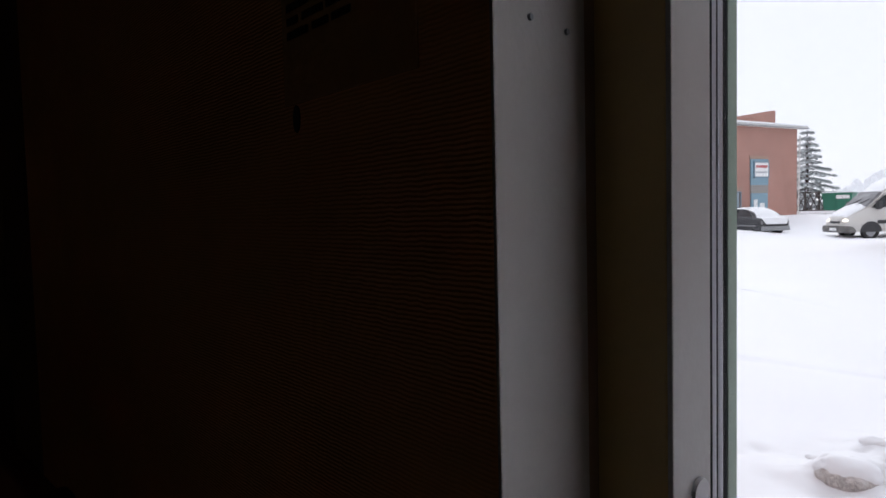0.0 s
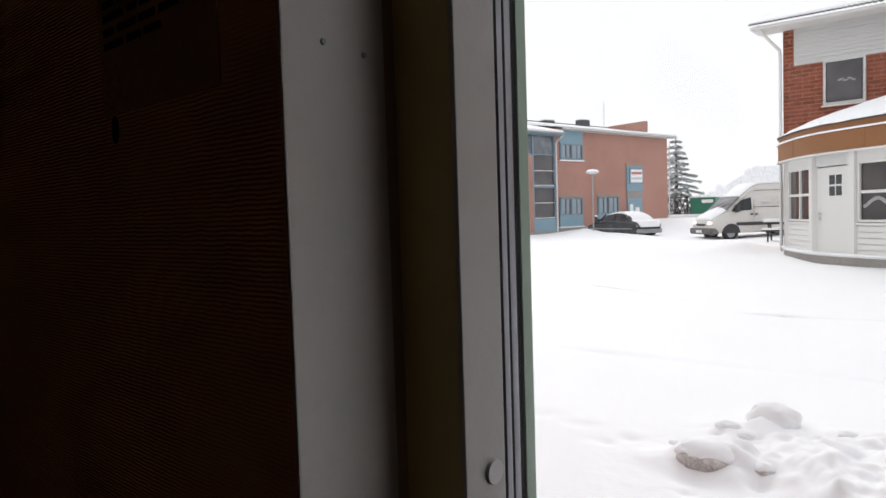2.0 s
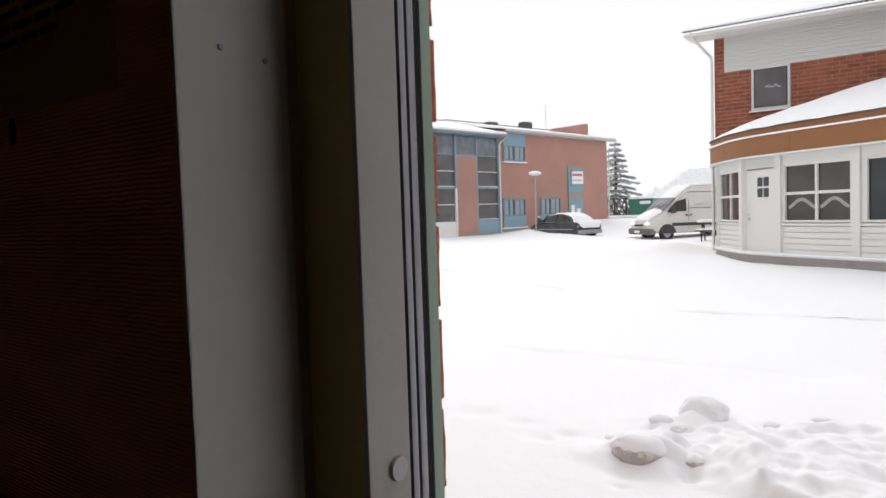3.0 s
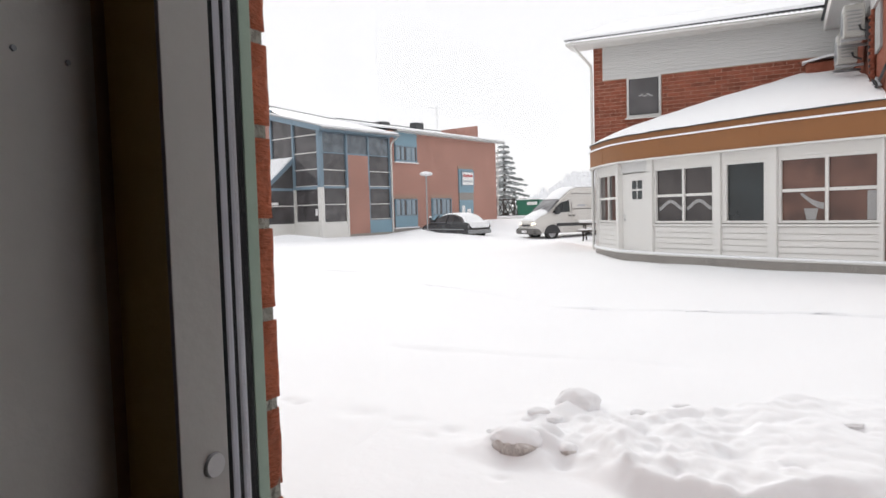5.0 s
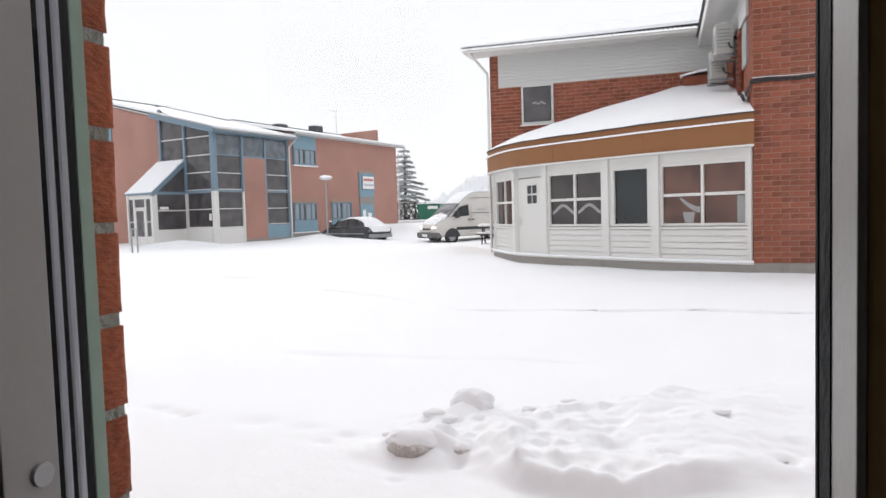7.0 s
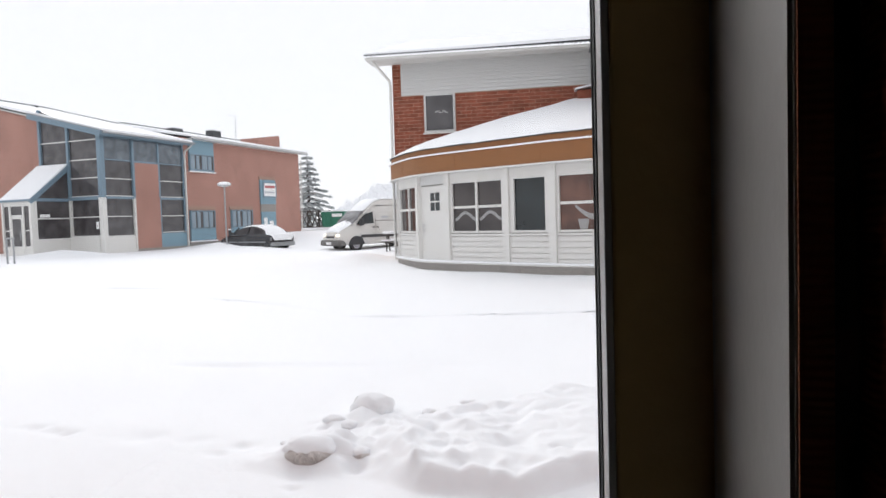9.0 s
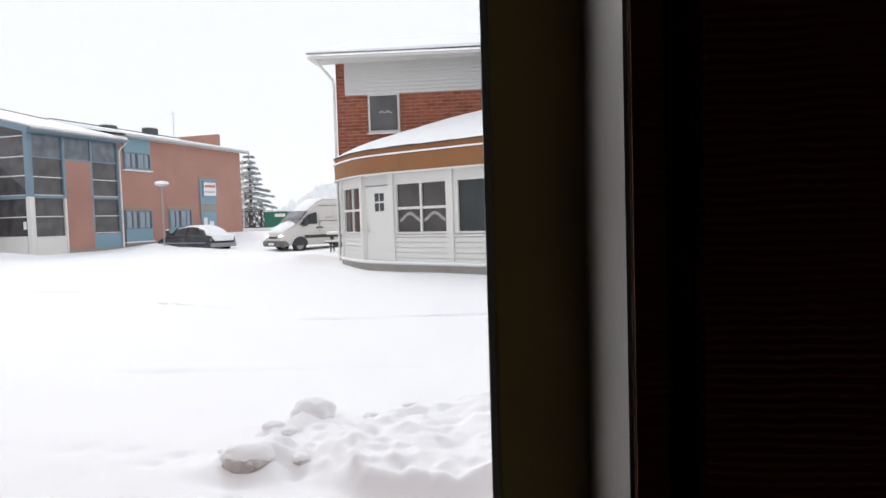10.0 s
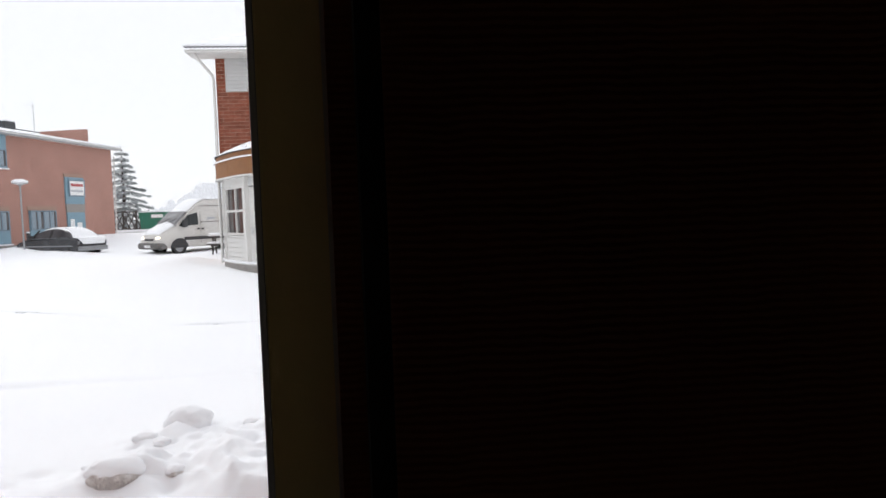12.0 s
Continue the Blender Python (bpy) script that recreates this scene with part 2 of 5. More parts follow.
WOOD_RED = paint("stained_chair_wood", (0.2, 0.06, 0.025), 0.5, 0.2, 5.0, 0.1, 50.0, stretch=(1, 1, 8))
# the pale grey holds distance haze as well as frost
NEEDLE = paint("hazy_frosted_needles", (0.47, 0.5, 0.5), 0.9, 0.35, 3.0, 0.0, 30.0, rand=0.3, spec=0.1)
BARK = paint("spruce_bark", (0.1, 0.075, 0.06), 0.95, 0.3, 6.0, 0.5)
# haze is put into the forest as pale emission over a low base colour
MISTY = paint("forest_haze_glow", (0.16, 0.165, 0.175), 0.95, 0.05, 0.05, 0.0, 0.4, spec=0.0)
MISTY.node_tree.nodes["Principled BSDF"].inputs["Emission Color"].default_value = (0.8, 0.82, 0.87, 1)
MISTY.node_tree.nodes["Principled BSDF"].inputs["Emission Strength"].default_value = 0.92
LAMP_LIT = paint("lit_headlamp", (0.75, 0.75, 0.72), 0.15, 0.05)
LAMP_LIT.node_tree.nodes["Principled BSDF"].inputs["Emission Color"].default_value = (1.0, 0.9, 0.72, 1)
LAMP_LIT.node_tree.nodes["Principled BSDF"].inputs["Emission Strength"].default_value = 1.6
ROOM = paint("dim_room_paint", (0.19, 0.115, 0.065), 0.8, 0.1, 2.0, 0.1)
FLOOR_IN = paint("brown_linoleum", (0.2, 0.12, 0.07), 0.5, 0.15, 2.0, 0.05)
SIGN_WHITE = paint("sign_white", (0.8, 0.8, 0.79), 0.4, 0.03)
SIGN_RED = paint("sign_red", (0.42, 0.05, 0.05), 0.4, 0.05)
SIGN_GREY = paint("sign_grey", (0.4, 0.42, 0.45), 0.5, 0.05)

# ---- building blocks ----
def part(name, bm, material, parent=None, label="", smooth=False):
    me = bpy.data.meshes.new(name)
    bm.to_mesh(me)
    bm.free()
    me.materials.append(material)
    if smooth:
        me.shade_smooth()
        me.set_sharp_from_angle(angle=radians(38))
    ob = new(name, me)
    if parent is not None:
        ob.parent = parent
    if label:
        ob["label"] = label
    return ob


def empty(name, m=None):
    ob = new(name)
    ob.empty_display_size = 0.1
    if m is not None:
        ob.matrix_basis = m
    return ob


def block(x0, y0, z0, x1, y1, z1, bevel=0.0, bm=None):
    """A box between two corners, its edges eased."""
    out = bm or bmesh.new()
    vs = [out.verts.new((x, y, z)) for x in (x0, x1) for y in (y0, y1) for z in (z0, z1)]
    fs = [out.faces.new([vs[i] for i in q]) for q in ((0, 1, 3, 2), (4, 6, 7, 5), (0, 4, 5, 1), (2, 3, 7, 6), (0, 2, 6, 4), (1, 5, 7, 3))]
    bmesh.ops.recalc_face_normals(out, faces=fs)
    if bevel:
        edges = list({e for f in fs for e in f.edges})
        bmesh.ops.bevel(out, geom=edges, offset=bevel, segments=2, affect="EDGES", profile=0.6)
    return out


def beam(p, q, w, h, bm=None, up=(0, 0, 1)):
    """A bar from p to q, w wide and h high."""
    out = bm or bmesh.new()
    p, q = Vector(p), Vector(q)
    d = (q - p).normalized()
    s = d.cross(Vector(up))
    s = s.normalized() if s.length > 1e-5 else Vector((1, 0, 0))
    u = s.cross(d)
    ends = [[e + s * (a * w / 2) + u * (b * h / 2) for a, b in ((-1, -1), (1, -1), (1, 1), (-1, 1))] for e in (p, q)]
    v = [[out.verts.new(c) for c in e] for e in ends]
    fs = [out.faces.new((v[0][i], v[0][(i + 1) % 4], v[1][(i + 1) % 4], v[1][i])) for i in range(4)]
    fs += [out.faces.new(v[0]), out.faces.new(v[1])]
    bmesh.ops.recalc_face_normals(out, faces=fs)
    return out


def tube(points, radius, sides=10, bm=None, taper=None):
    """A round bar along a line of points."""
    out = bm or bmesh.new()
    rings, pts = [], [Vector(p) for p in points]
    for i, p in enumerate(pts):
        d = (pts[min(i + 1, len(pts) - 1)] - pts[max(i - 1, 0)]).normalized()
        a = d.orthogonal().normalized() if i == 0 else (rings[-1][1] - d * rings[-1][1].dot(d)).normalized()
        b = d.cross(a)
        r = radius if taper is None else radius + (taper - radius) * i / (len(pts) - 1)
        rings.append(([out.verts.new(p + (a * math.cos(k * math.tau / sides) + b * math.sin(k * math.tau / sides)) * r) for k in range(sides)], a))
    fs = []
    for (r0, _), (r1, _) in zip(rings, rings[1:]):
        fs += [out.faces.new((r0[k], r0[(k + 1) % sides], r1[(k + 1) % sides], r1[k])) for k in range(sides)]
    fs += [out.faces.new(rings[0][0]), out.faces.new(rings[-1][0])]
    bmesh.ops.recalc_face_normals(out, faces=fs)
    return out


def prism(outline, axis, a, b, bm=None, bevel=0.0):
    """An outline of (u, v) pairs drawn out along axis 'x' (u=y, v=z), 'y' (u=x, v=z) or 'z' (u=x, v=y) from a to b."""
    out = bm or bmesh.new()
    put = {"x": lambda u, v, w: (w, u, v), "y": lambda u, v, w: (u, w, v), "z": lambda u, v, w: (u, v, w)}[axis]
    lo = [out.verts.new(put(u, v, a)) for u, v in outline]
    hi = [out.verts.new(put(u, v, b)) for u, v in outline]
    n = len(outline)
    fs = [out.faces.new((lo[i], lo[(i + 1) % n], hi[(i + 1) % n], hi[i])) for i in range(n)]
    fs += [out.faces.new(lo), out.faces.new(hi)]
    bmesh.ops.recalc_face_normals(out, faces=fs)
    if bevel:
        bmesh.ops.bevel(out, geom=list({e for f in fs for e in f.edges}), offset=bevel, segments=2, affect="EDGES")
    return out


def lump(radius, squash, seed, rough=0.25, level=3, bm=None, at=(0, 0, 0)):
    """An uneven rounded lump."""
    out = bm or bmesh.new()
    made = bmesh.ops.create_icosphere(out, subdivisions=level, radius=1.0)["verts"]
    off = Vector((seed * 7.3, seed * 3.1, seed * 1.7))
    for v in made:
        d = v.co.normalized()
        k = 1 + rough * noise.noise(d * 1.6 + off) + rough * 0.5 * noise.noise(d * 4 + off) + rough * 0.2 * noise.noise(d * 10 + off)
        v.co = Vector((d.x * radius * squash[0], d.y * radius * squash[1], d.z * radius * squash[2])) * k + Vector(at)
    return out

# ---- ground: one sheet of snow, from the window to the horizon ----
def smooth(a, b, v):
    v = min(1.0, max(0.0, (v - a) / (b - a)))
    return v * v * (3 - 2 * v)


def pit(x, y, cx, cy, rx, ry):
    return math.exp(-((x - cx) / rx) ** 2 - ((y - cy) / ry) ** 2)


# scraped lines: start, end, depth
LINES = ((-2.0, 8.12, 8.0, 8.5, 0.055), (-6.2, 10.55, -3.6, 8.85, 0.03), (-3.2, 5.3, -0.9, 5.3, 0.022), (-14.0, 12.0, -8.0, 12.4, 0.03))


def ground_height(x, y):
    z = -0.04 - 0.13 * smooth(18, 30, y) + 0.5 * smooth(36, 52, y) * smooth(-10, -20, x)
    if y < 30 and abs(x) < 30:
        p = Vector((x, y, 0))
        z += 0.05 * noise.noise(p * 0.35) + 0.018 * noise.noise(p * 1.1 + Vector((5, 0, 0)))
        # the ploughed heap: a low soft bank with a cut front ledge
        side = ((x + 1.38) * 1.15 - (y - 3.2) * 1.48) / 1.874 + 0.12 + 0.09 * noise.noise(p * 2.2)
        front = y - 2.93 + 0.11 * smooth(-0.75, -0.4, x) - 0.045 * noise.noise(Vector((x * 2.6, 4.4, 0))) - 0.2 * smooth(-0.02, 0.4, x)
        crisp = smooth(-0.62, -0.42, x) * smooth(0.6, 0.3, x)
        bank = smooth(0.0, 0.3, side) * smooth(0.0, 0.3 - 0.22 * crisp, front) * smooth(1.9, 0.6, x) * smooth(-1.55, -1.1, x)
        bank = max(bank, min(1.0, 0.9 * pit(x, y, -0.86, 3.66, 0.34, 0.3)))
        if bank > 0:
            loose = 1 - 0.6 * smooth(-0.5, 0.35, x)
            z += bank * (0.07 + 0.03 * noise.noise(p * 1.3) - 0.03 * smooth(0.2, 1.0, x) + 0.02 * crisp * smooth(0.5, 0.1, front))
            z += bank * loose * (0.085 * abs(noise.noise(p * 2.4 + Vector((1, 7, 0)))) + 0.05 * noise.noise(p * 4.6 + Vector((0, 3, 0))) + 0.05 * abs(noise.noise(p * 8.0)) + 0.022 * noise.noise(p * 13.0) + 0.012 * noise.noise(p * 25.0))
        for hx, hy, r, deep in ((-0.9, 3.36, 0.032, 0.1), (-0.8, 3.07, 0.045, 0.06), (-1.13, 3.55, 0.025, 0.04), (-1.0, 3.49, 0.02, 0.04), (-0.93, 3.53, 0.02, 0.04), (-0.92, 3.24, 0.02, 0.03), (-1.06, 2.98, 0.07, 0.03), (0.2, 3.24, 0.04, 0.06), (0.7, 3.3, 0.035, 0.05), (0.48, 3.8, 0.03, 0.04), (-0.57, 3.78, 0.025, 0.03), (-0.37, 3.9, 0.03, 0.04), (-0.31, 3.38, 0.05, 0.03), (-0.06, 3.36, 0.06, 0.05), (0.02, 3.28, 0.05, 0.04), (-0.45, 3.45, 0.06, 0.025), (-1.03, 2.83, 0.03, 0.02),
                                 (-3.1, 3.62, 0.06, 0.03), (-2.9, 3.55, 0.05, 0.025), (-2.78, 3.5, 0.05, 0.035), (-2.2, 3.44, 0.1, 0.025), (-1.85, 3.4, 0.07, 0.02), (-1.52, 3.32, 0.05, 0.025), (-1.6, 3.2, 0.05, 0.02)):
            z -= deep * pit(x, y, hx, hy, r * 1.3, r)
        # shallow scraped lines across the yard
        wob = 0.12 * noise.noise(Vector((x * 0.5, 1.7, 0)))
        for x0, y0, x1, y1, depth in LINES:
            if x0 - 1 < x < x1 + 1:
                d = y - (y0 + (y1 - y0) * (x - x0) / (x1 - x0) + wob)
                z += depth * (0.4 * math.exp(-((d - 0.12) / 0.1) ** 2) - math.exp(-(d / 0.05) ** 2)) * smooth(x0 - 0.8, x0, x) * smooth(x1 + 0.8, x1, x) * max(0.0, 0.7 + 1.3 * noise.noise(p * 1.3))
        # wheel tracks that curve in front of the far building
        if -22 < x < -6 and 11 < y < 30:
            line = x + 15.6 - 0.22 * (y - 18) - 0.012 * (y - 18) ** 2
            for off in (-2.6, -1.2, 0.0, 1.5, 2.9):
                z += 0.06 * (0.5 * math.exp(-((line - off - 0.3) / 0.22) ** 2) - math.exp(-((line - off) / 0.16) ** 2)) * smooth(11, 14, y) * smooth(30, 26, y) * (0.8 + 0.5 * noise.noise(p * 0.5))
    elif y < 60:
        z += 0.08 * noise.noise(Vector((x * 0.2, y * 0.2, 0)))
    z += 0.16 * pit(x, y, -15.4, 32.1, 2.2, 1.0) + 0.3 * pit(x, y, -18.1, 33.2, 1.1, 0.8) + 0.12 * pit(x, y, -11.6, 32.6, 1.2, 0.9)
    z -= 0.05 * smooth(9.5, 12.5, y) * smooth(22, 18, y)
    # drifts along the walls
    z += 0.3 * pit(x, y, -20.5, 45.0, 1.2, 6.0) + 0.28 * pit(x, y, -24.6, 29.6, 2.2, 0.9) - 0.22 * pit(x, y, -10.8, 32.3, 3.5, 2.6) + 0.25 * pit(x, y, -5.9, 19.6, 1.0, 1.3)
    return z


def steps(*legs):
    out = [legs[0][0]]
    for start, end, step in legs:
        n = max(1, round((end - start) / step))
        out += [start + (end - start) * (i + 1) / n for i in range(n)]
    return out


GX = steps((-600, -60, 45), (-60, -22, 1.3), (-22, -8, 0.17), (-8, -3.3, 0.12), (-3.3, -1.6, 0.035), (-1.6, 1.3, 0.017), (1.3, 2.2, 0.04), (2.2, 8, 0.2), (8, 60, 3), (60, 600, 60))
GY = steps((-30, 0.47, 6), (0.47, 2.2, 0.12), (2.2, 2.75, 0.04), (2.75, 4.5, 0.017), (4.5, 7.5, 0.06), (7.5, 8.6, 0.02), (8.6, 9.4, 0.06), (9.4, 10.1, 0.025), (10.1, 12.2, 0.06), (12.2, 12.8, 0.03), (12.8, 14, 0.12), (14, 25, 0.3), (25, 62, 0.9), (62, 900, 50))
verts = [(x, y, ground_height(x, y)) for y in GY for x in GX]
nx = len(GX)
faces = [(j * nx + i, j * nx + i + 1, (j + 1) * nx + i + 1, (j + 1) * nx + i) for j in range(len(GY) - 1) for i in range(nx - 1)]
me = bpy.data.meshes.new("ground")
me.from_pydata(verts, [], faces)
me.shade_smooth()
me.materials.append(SNOW)
ground = tagged(new("ground", me), "fresh white snow over a ploughed yard", "snow ground", kind="structure")


# ---- the room round the camera ----
def room():
    WL, WR, YI, YO = -0.2157, 0.2845, 0.2, 0.40
    Z0, Z1 = 0.72, 2.05
    wall = empty("wall_window")
    tagged(wall, "inner wall with a narrow ventilation window", "wall", kind="structure")
    part("wall_piece", block(-1.9, YI + 0.0135, -0.6, WL - 0.012, YO, 2.7), ROOM, wall)
    part("wall_piece", block(WR + 0.02, YI + 0.012, -0.6, 1.9, YO, 2.7), ROOM, wall)
    part("wall_piece", block(WL - 0.012, YI + 0.012, -0.6, WR + 0.02, YO, Z0 - 0.02), ROOM, wall)
    part("wall_piece", block(WL - 0.012, YI + 0.012, Z1 + 0.02, WR + 0.02, YO, 2.7), ROOM, wall)
    for name, b in (("wall_back", (-1.9, -2.7, -0.6, 1.9, -2.55, 2.7)), ("wall_left", (-2.02, -2.7, -0.6, -1.9, 0.4, 2.7)), ("wall_right", (1.9, -2.7, -0.6, 2.02, 0.4, 2.7))):
        tagged(part(name, block(*b), ROOM), "plain dim painted room wall", "wall", kind="structure")
    tagged(part("floor", block(-2.02, -2.7, -0.7, 2.02, 0.4, -0.6), FLOOR_IN), "dark brown linoleum room floor", "floor", kind="structure")
    tagged(part("ceiling", block(-2.02, -2.7, 2.7, 2.02, 0.4, 2.8), ROOM), "plain dim painted room ceiling", "ceiling", kind="structure")

    win = empty("window_1")
    tagged(win, "narrow white ventilation window with pale green outer metal", "window", kind="structure")
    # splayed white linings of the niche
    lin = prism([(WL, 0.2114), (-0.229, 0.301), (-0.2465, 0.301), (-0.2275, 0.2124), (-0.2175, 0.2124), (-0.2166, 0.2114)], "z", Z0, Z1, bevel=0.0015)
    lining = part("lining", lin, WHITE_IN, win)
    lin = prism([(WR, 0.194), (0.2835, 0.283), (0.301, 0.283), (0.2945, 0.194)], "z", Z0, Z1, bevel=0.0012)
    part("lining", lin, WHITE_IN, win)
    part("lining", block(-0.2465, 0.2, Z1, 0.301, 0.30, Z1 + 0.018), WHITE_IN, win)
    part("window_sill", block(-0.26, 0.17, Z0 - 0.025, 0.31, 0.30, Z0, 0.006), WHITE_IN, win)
    for x, z, y in ((-0.2195, 1.2925, 0.241), (-0.2245, 1.2915, 0.274)):
        bm = bmesh.new()
        bmesh.ops.create_cone(bm, cap_ends=True, segments=14, radius1=0.0018, radius2=0.0015, depth=0.0016, matrix=pose(x, y, z, 0, 90, 8))
        part("screw", bm, SCREW, lining, "small dark screw head")
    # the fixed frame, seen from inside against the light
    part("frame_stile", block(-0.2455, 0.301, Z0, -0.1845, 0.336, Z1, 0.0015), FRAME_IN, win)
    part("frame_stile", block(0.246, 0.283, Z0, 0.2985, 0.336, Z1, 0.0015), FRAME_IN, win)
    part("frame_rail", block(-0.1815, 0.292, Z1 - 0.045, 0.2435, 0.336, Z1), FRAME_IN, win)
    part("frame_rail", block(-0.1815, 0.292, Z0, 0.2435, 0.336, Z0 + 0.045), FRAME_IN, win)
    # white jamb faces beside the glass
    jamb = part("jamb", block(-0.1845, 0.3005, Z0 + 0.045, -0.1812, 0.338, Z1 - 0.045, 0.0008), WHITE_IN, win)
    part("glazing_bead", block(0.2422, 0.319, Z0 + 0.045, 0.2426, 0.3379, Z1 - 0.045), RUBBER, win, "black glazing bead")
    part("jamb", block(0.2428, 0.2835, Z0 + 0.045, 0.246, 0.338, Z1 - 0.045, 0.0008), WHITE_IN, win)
    bm = bmesh.new()
    bmesh.ops.create_cone(bm, cap_ends=True, segments=24, radius1=0.0082, radius2=0.0072, depth=0.004, matrix=pose(-0.181, 0.3255, 1.048, 0, 90, 0))
    part("cover_cap", bm, CAP, jamb, "round white plastic cover cap")
    # glazing edge: rubber, spacer, rubber, spacer, rubber, then the green outer frame
    y = 0.338
    for i, (w, mat, name, back) in enumerate(((0.005, RUBBER, "gasket", 0.0), (0.008, ALU, "spacer", 0.0014), (0.0047, RUBBER, "gasket", 0.0034), (0.0081, ALU, "spacer", 0.0042), (0.008, RUBBER, "gasket", 0.0064))):
        ease = 0.0026 if mat is ALU else 0.001
        part(name, block(-0.2455, y, Z0, -0.1825 - back, y + w, Z1, ease), mat, win)
        part(name, block(0.2415 + back, y, Z0, 0.2985, y + w, Z1, ease), mat, win)
        part(name, block(-0.1825 - back, y, Z0, 0.2415 + back, y + w, Z0 + 0.05, 0.001), mat, win)
        part(name, block(-0.1825 - back, y, Z1 - 0.05, 0.2415 + back, y + w, Z1, 0.001), mat, win)
        y += w
    part("outer_frame", block(-0.262, y, Z0 - 0.02, -0.1885, y + 0.0112, Z1 + 0.02, 0.0012), GREEN_ALU, win)
    part("outer_frame", block(0.2498, y, Z0 - 0.02, 0.315, y + 0.0112, Z1 + 0.02, 0.0012), GREEN_ALU, win)
    part("outer_frame", block(-0.1885, y, Z0 - 0.02, 0.2498, y + 0.0112, Z0 + 0.055, 0.0012), GREEN_ALU, win)
    part("outer_frame", block(-0.1885, y, Z1 - 0.055, 0.2498, y + 0.0112, Z1 + 0.02, 0.0012), GREEN_ALU, win)
    for yy in (0.3475, 0.359):
        pane = part("pane", block(-0.186, yy, Z0 + 0.045, 0.245, yy + 0.003, Z1 - 0.045), GLASS, win)
        pane.visible_shadow = False

    # brown board fixed over the wall on both sides of the niche
    sheet = empty("cardboard_sheet")
    tagged(sheet, "brown corrugated cardboard sheet covering the inner wall", "cardboard")
    part("sheet", block(-1.5, 0.2112, 0.5, WL - 0.0012, 0.2122, 2.3), BOARD, sheet)
    part("flap", block(-0.414, 0.2096, 1.2735, -0.268, 0.2111, 1.62, 0.0006), PAPER, sheet, "smooth brown paper flap with dark print")
    for k in range(5):
        z = 1.316 + 0.009 * k
        x = -0.406
        rnd = random.Random(k)
        for w in range(4):
            ln = rnd.uniform(0.012, 0.03)
            if x + ln > -0.3:
                break
            part("print_bar", block(x, 0.209, z, x + ln, 0.2097, z + 0.0045), INK_AND_SHADE, sheet)
            x += ln + rnd.uniform(0.003, 0.007)
    # no hole is cut: a black patch paints the dark inside the slot
    slot = prism([(-0.4 + 0.0045 * math.cos(a), 1.264 + 0.009 * math.sin(a)) for a in [k * math.tau / 16 for k in range(16)]], "y", 0.2104, 0.2114)
    part("hand_hole", slot, INK_AND_SHADE, sheet, "punched slot, its inner shade set as a black patch")
    other = empty("cardboard_sheet")
    tagged(other, "brown corrugated cardboard sheet beside the window niche, shade in its colour", "cardboard")
    part("sheet", block(0.3035, 0.188, 0.5, 1.5, 0.2, 2.3, 0.001), BOARD_SHADED, other)
    part("edge_strip", block(WR + 0.0017, 0.1927, 0.5, 0.2947, 0.1938, 2.3), BOARD_SHADED, other)
    # the gap's shade is put in as a recessed black strip
    tagged(part("trim", block(0.2947, 0.2, 0.5, 0.3035, 0.212, 2.3), INK_AND_SHADE), "narrow gap beside cardboard, its shade set as a black strip", "trim", kind="structure")
    # a chair pushed against the wall
    chair = empty("wooden_chair", pose(-0.95, 0.08, 0, 0, 0, 4))
    tagged(chair, "dark red-brown wooden chair against the cardboard wall", "chair")
    part("back_post", block(-0.22, 0, -0.6, -0.185, 0.035, 0.93, 0.005), WOOD_RED, chair)
    part("back_post", block(0.185, 0, -0.6, 0.22, 0.035, 0.93, 0.005), WOOD_RED, chair)
    part("top_rail", block(-0.185, 0.004, 0.85, 0.185, 0.03, 0.925, 0.006), WOOD_RED, chair)
    part("seat", block(-0.22, -0.4, -0.17, 0.22, -0.001, -0.13, 0.008), WOOD_RED, chair)
    for x in (-0.22, 0.185):
        part("front_leg", block(x, -0.4, -0.6, x + 0.035, -0.365, -0.17, 0.004), WOOD_RED, chair)


room()


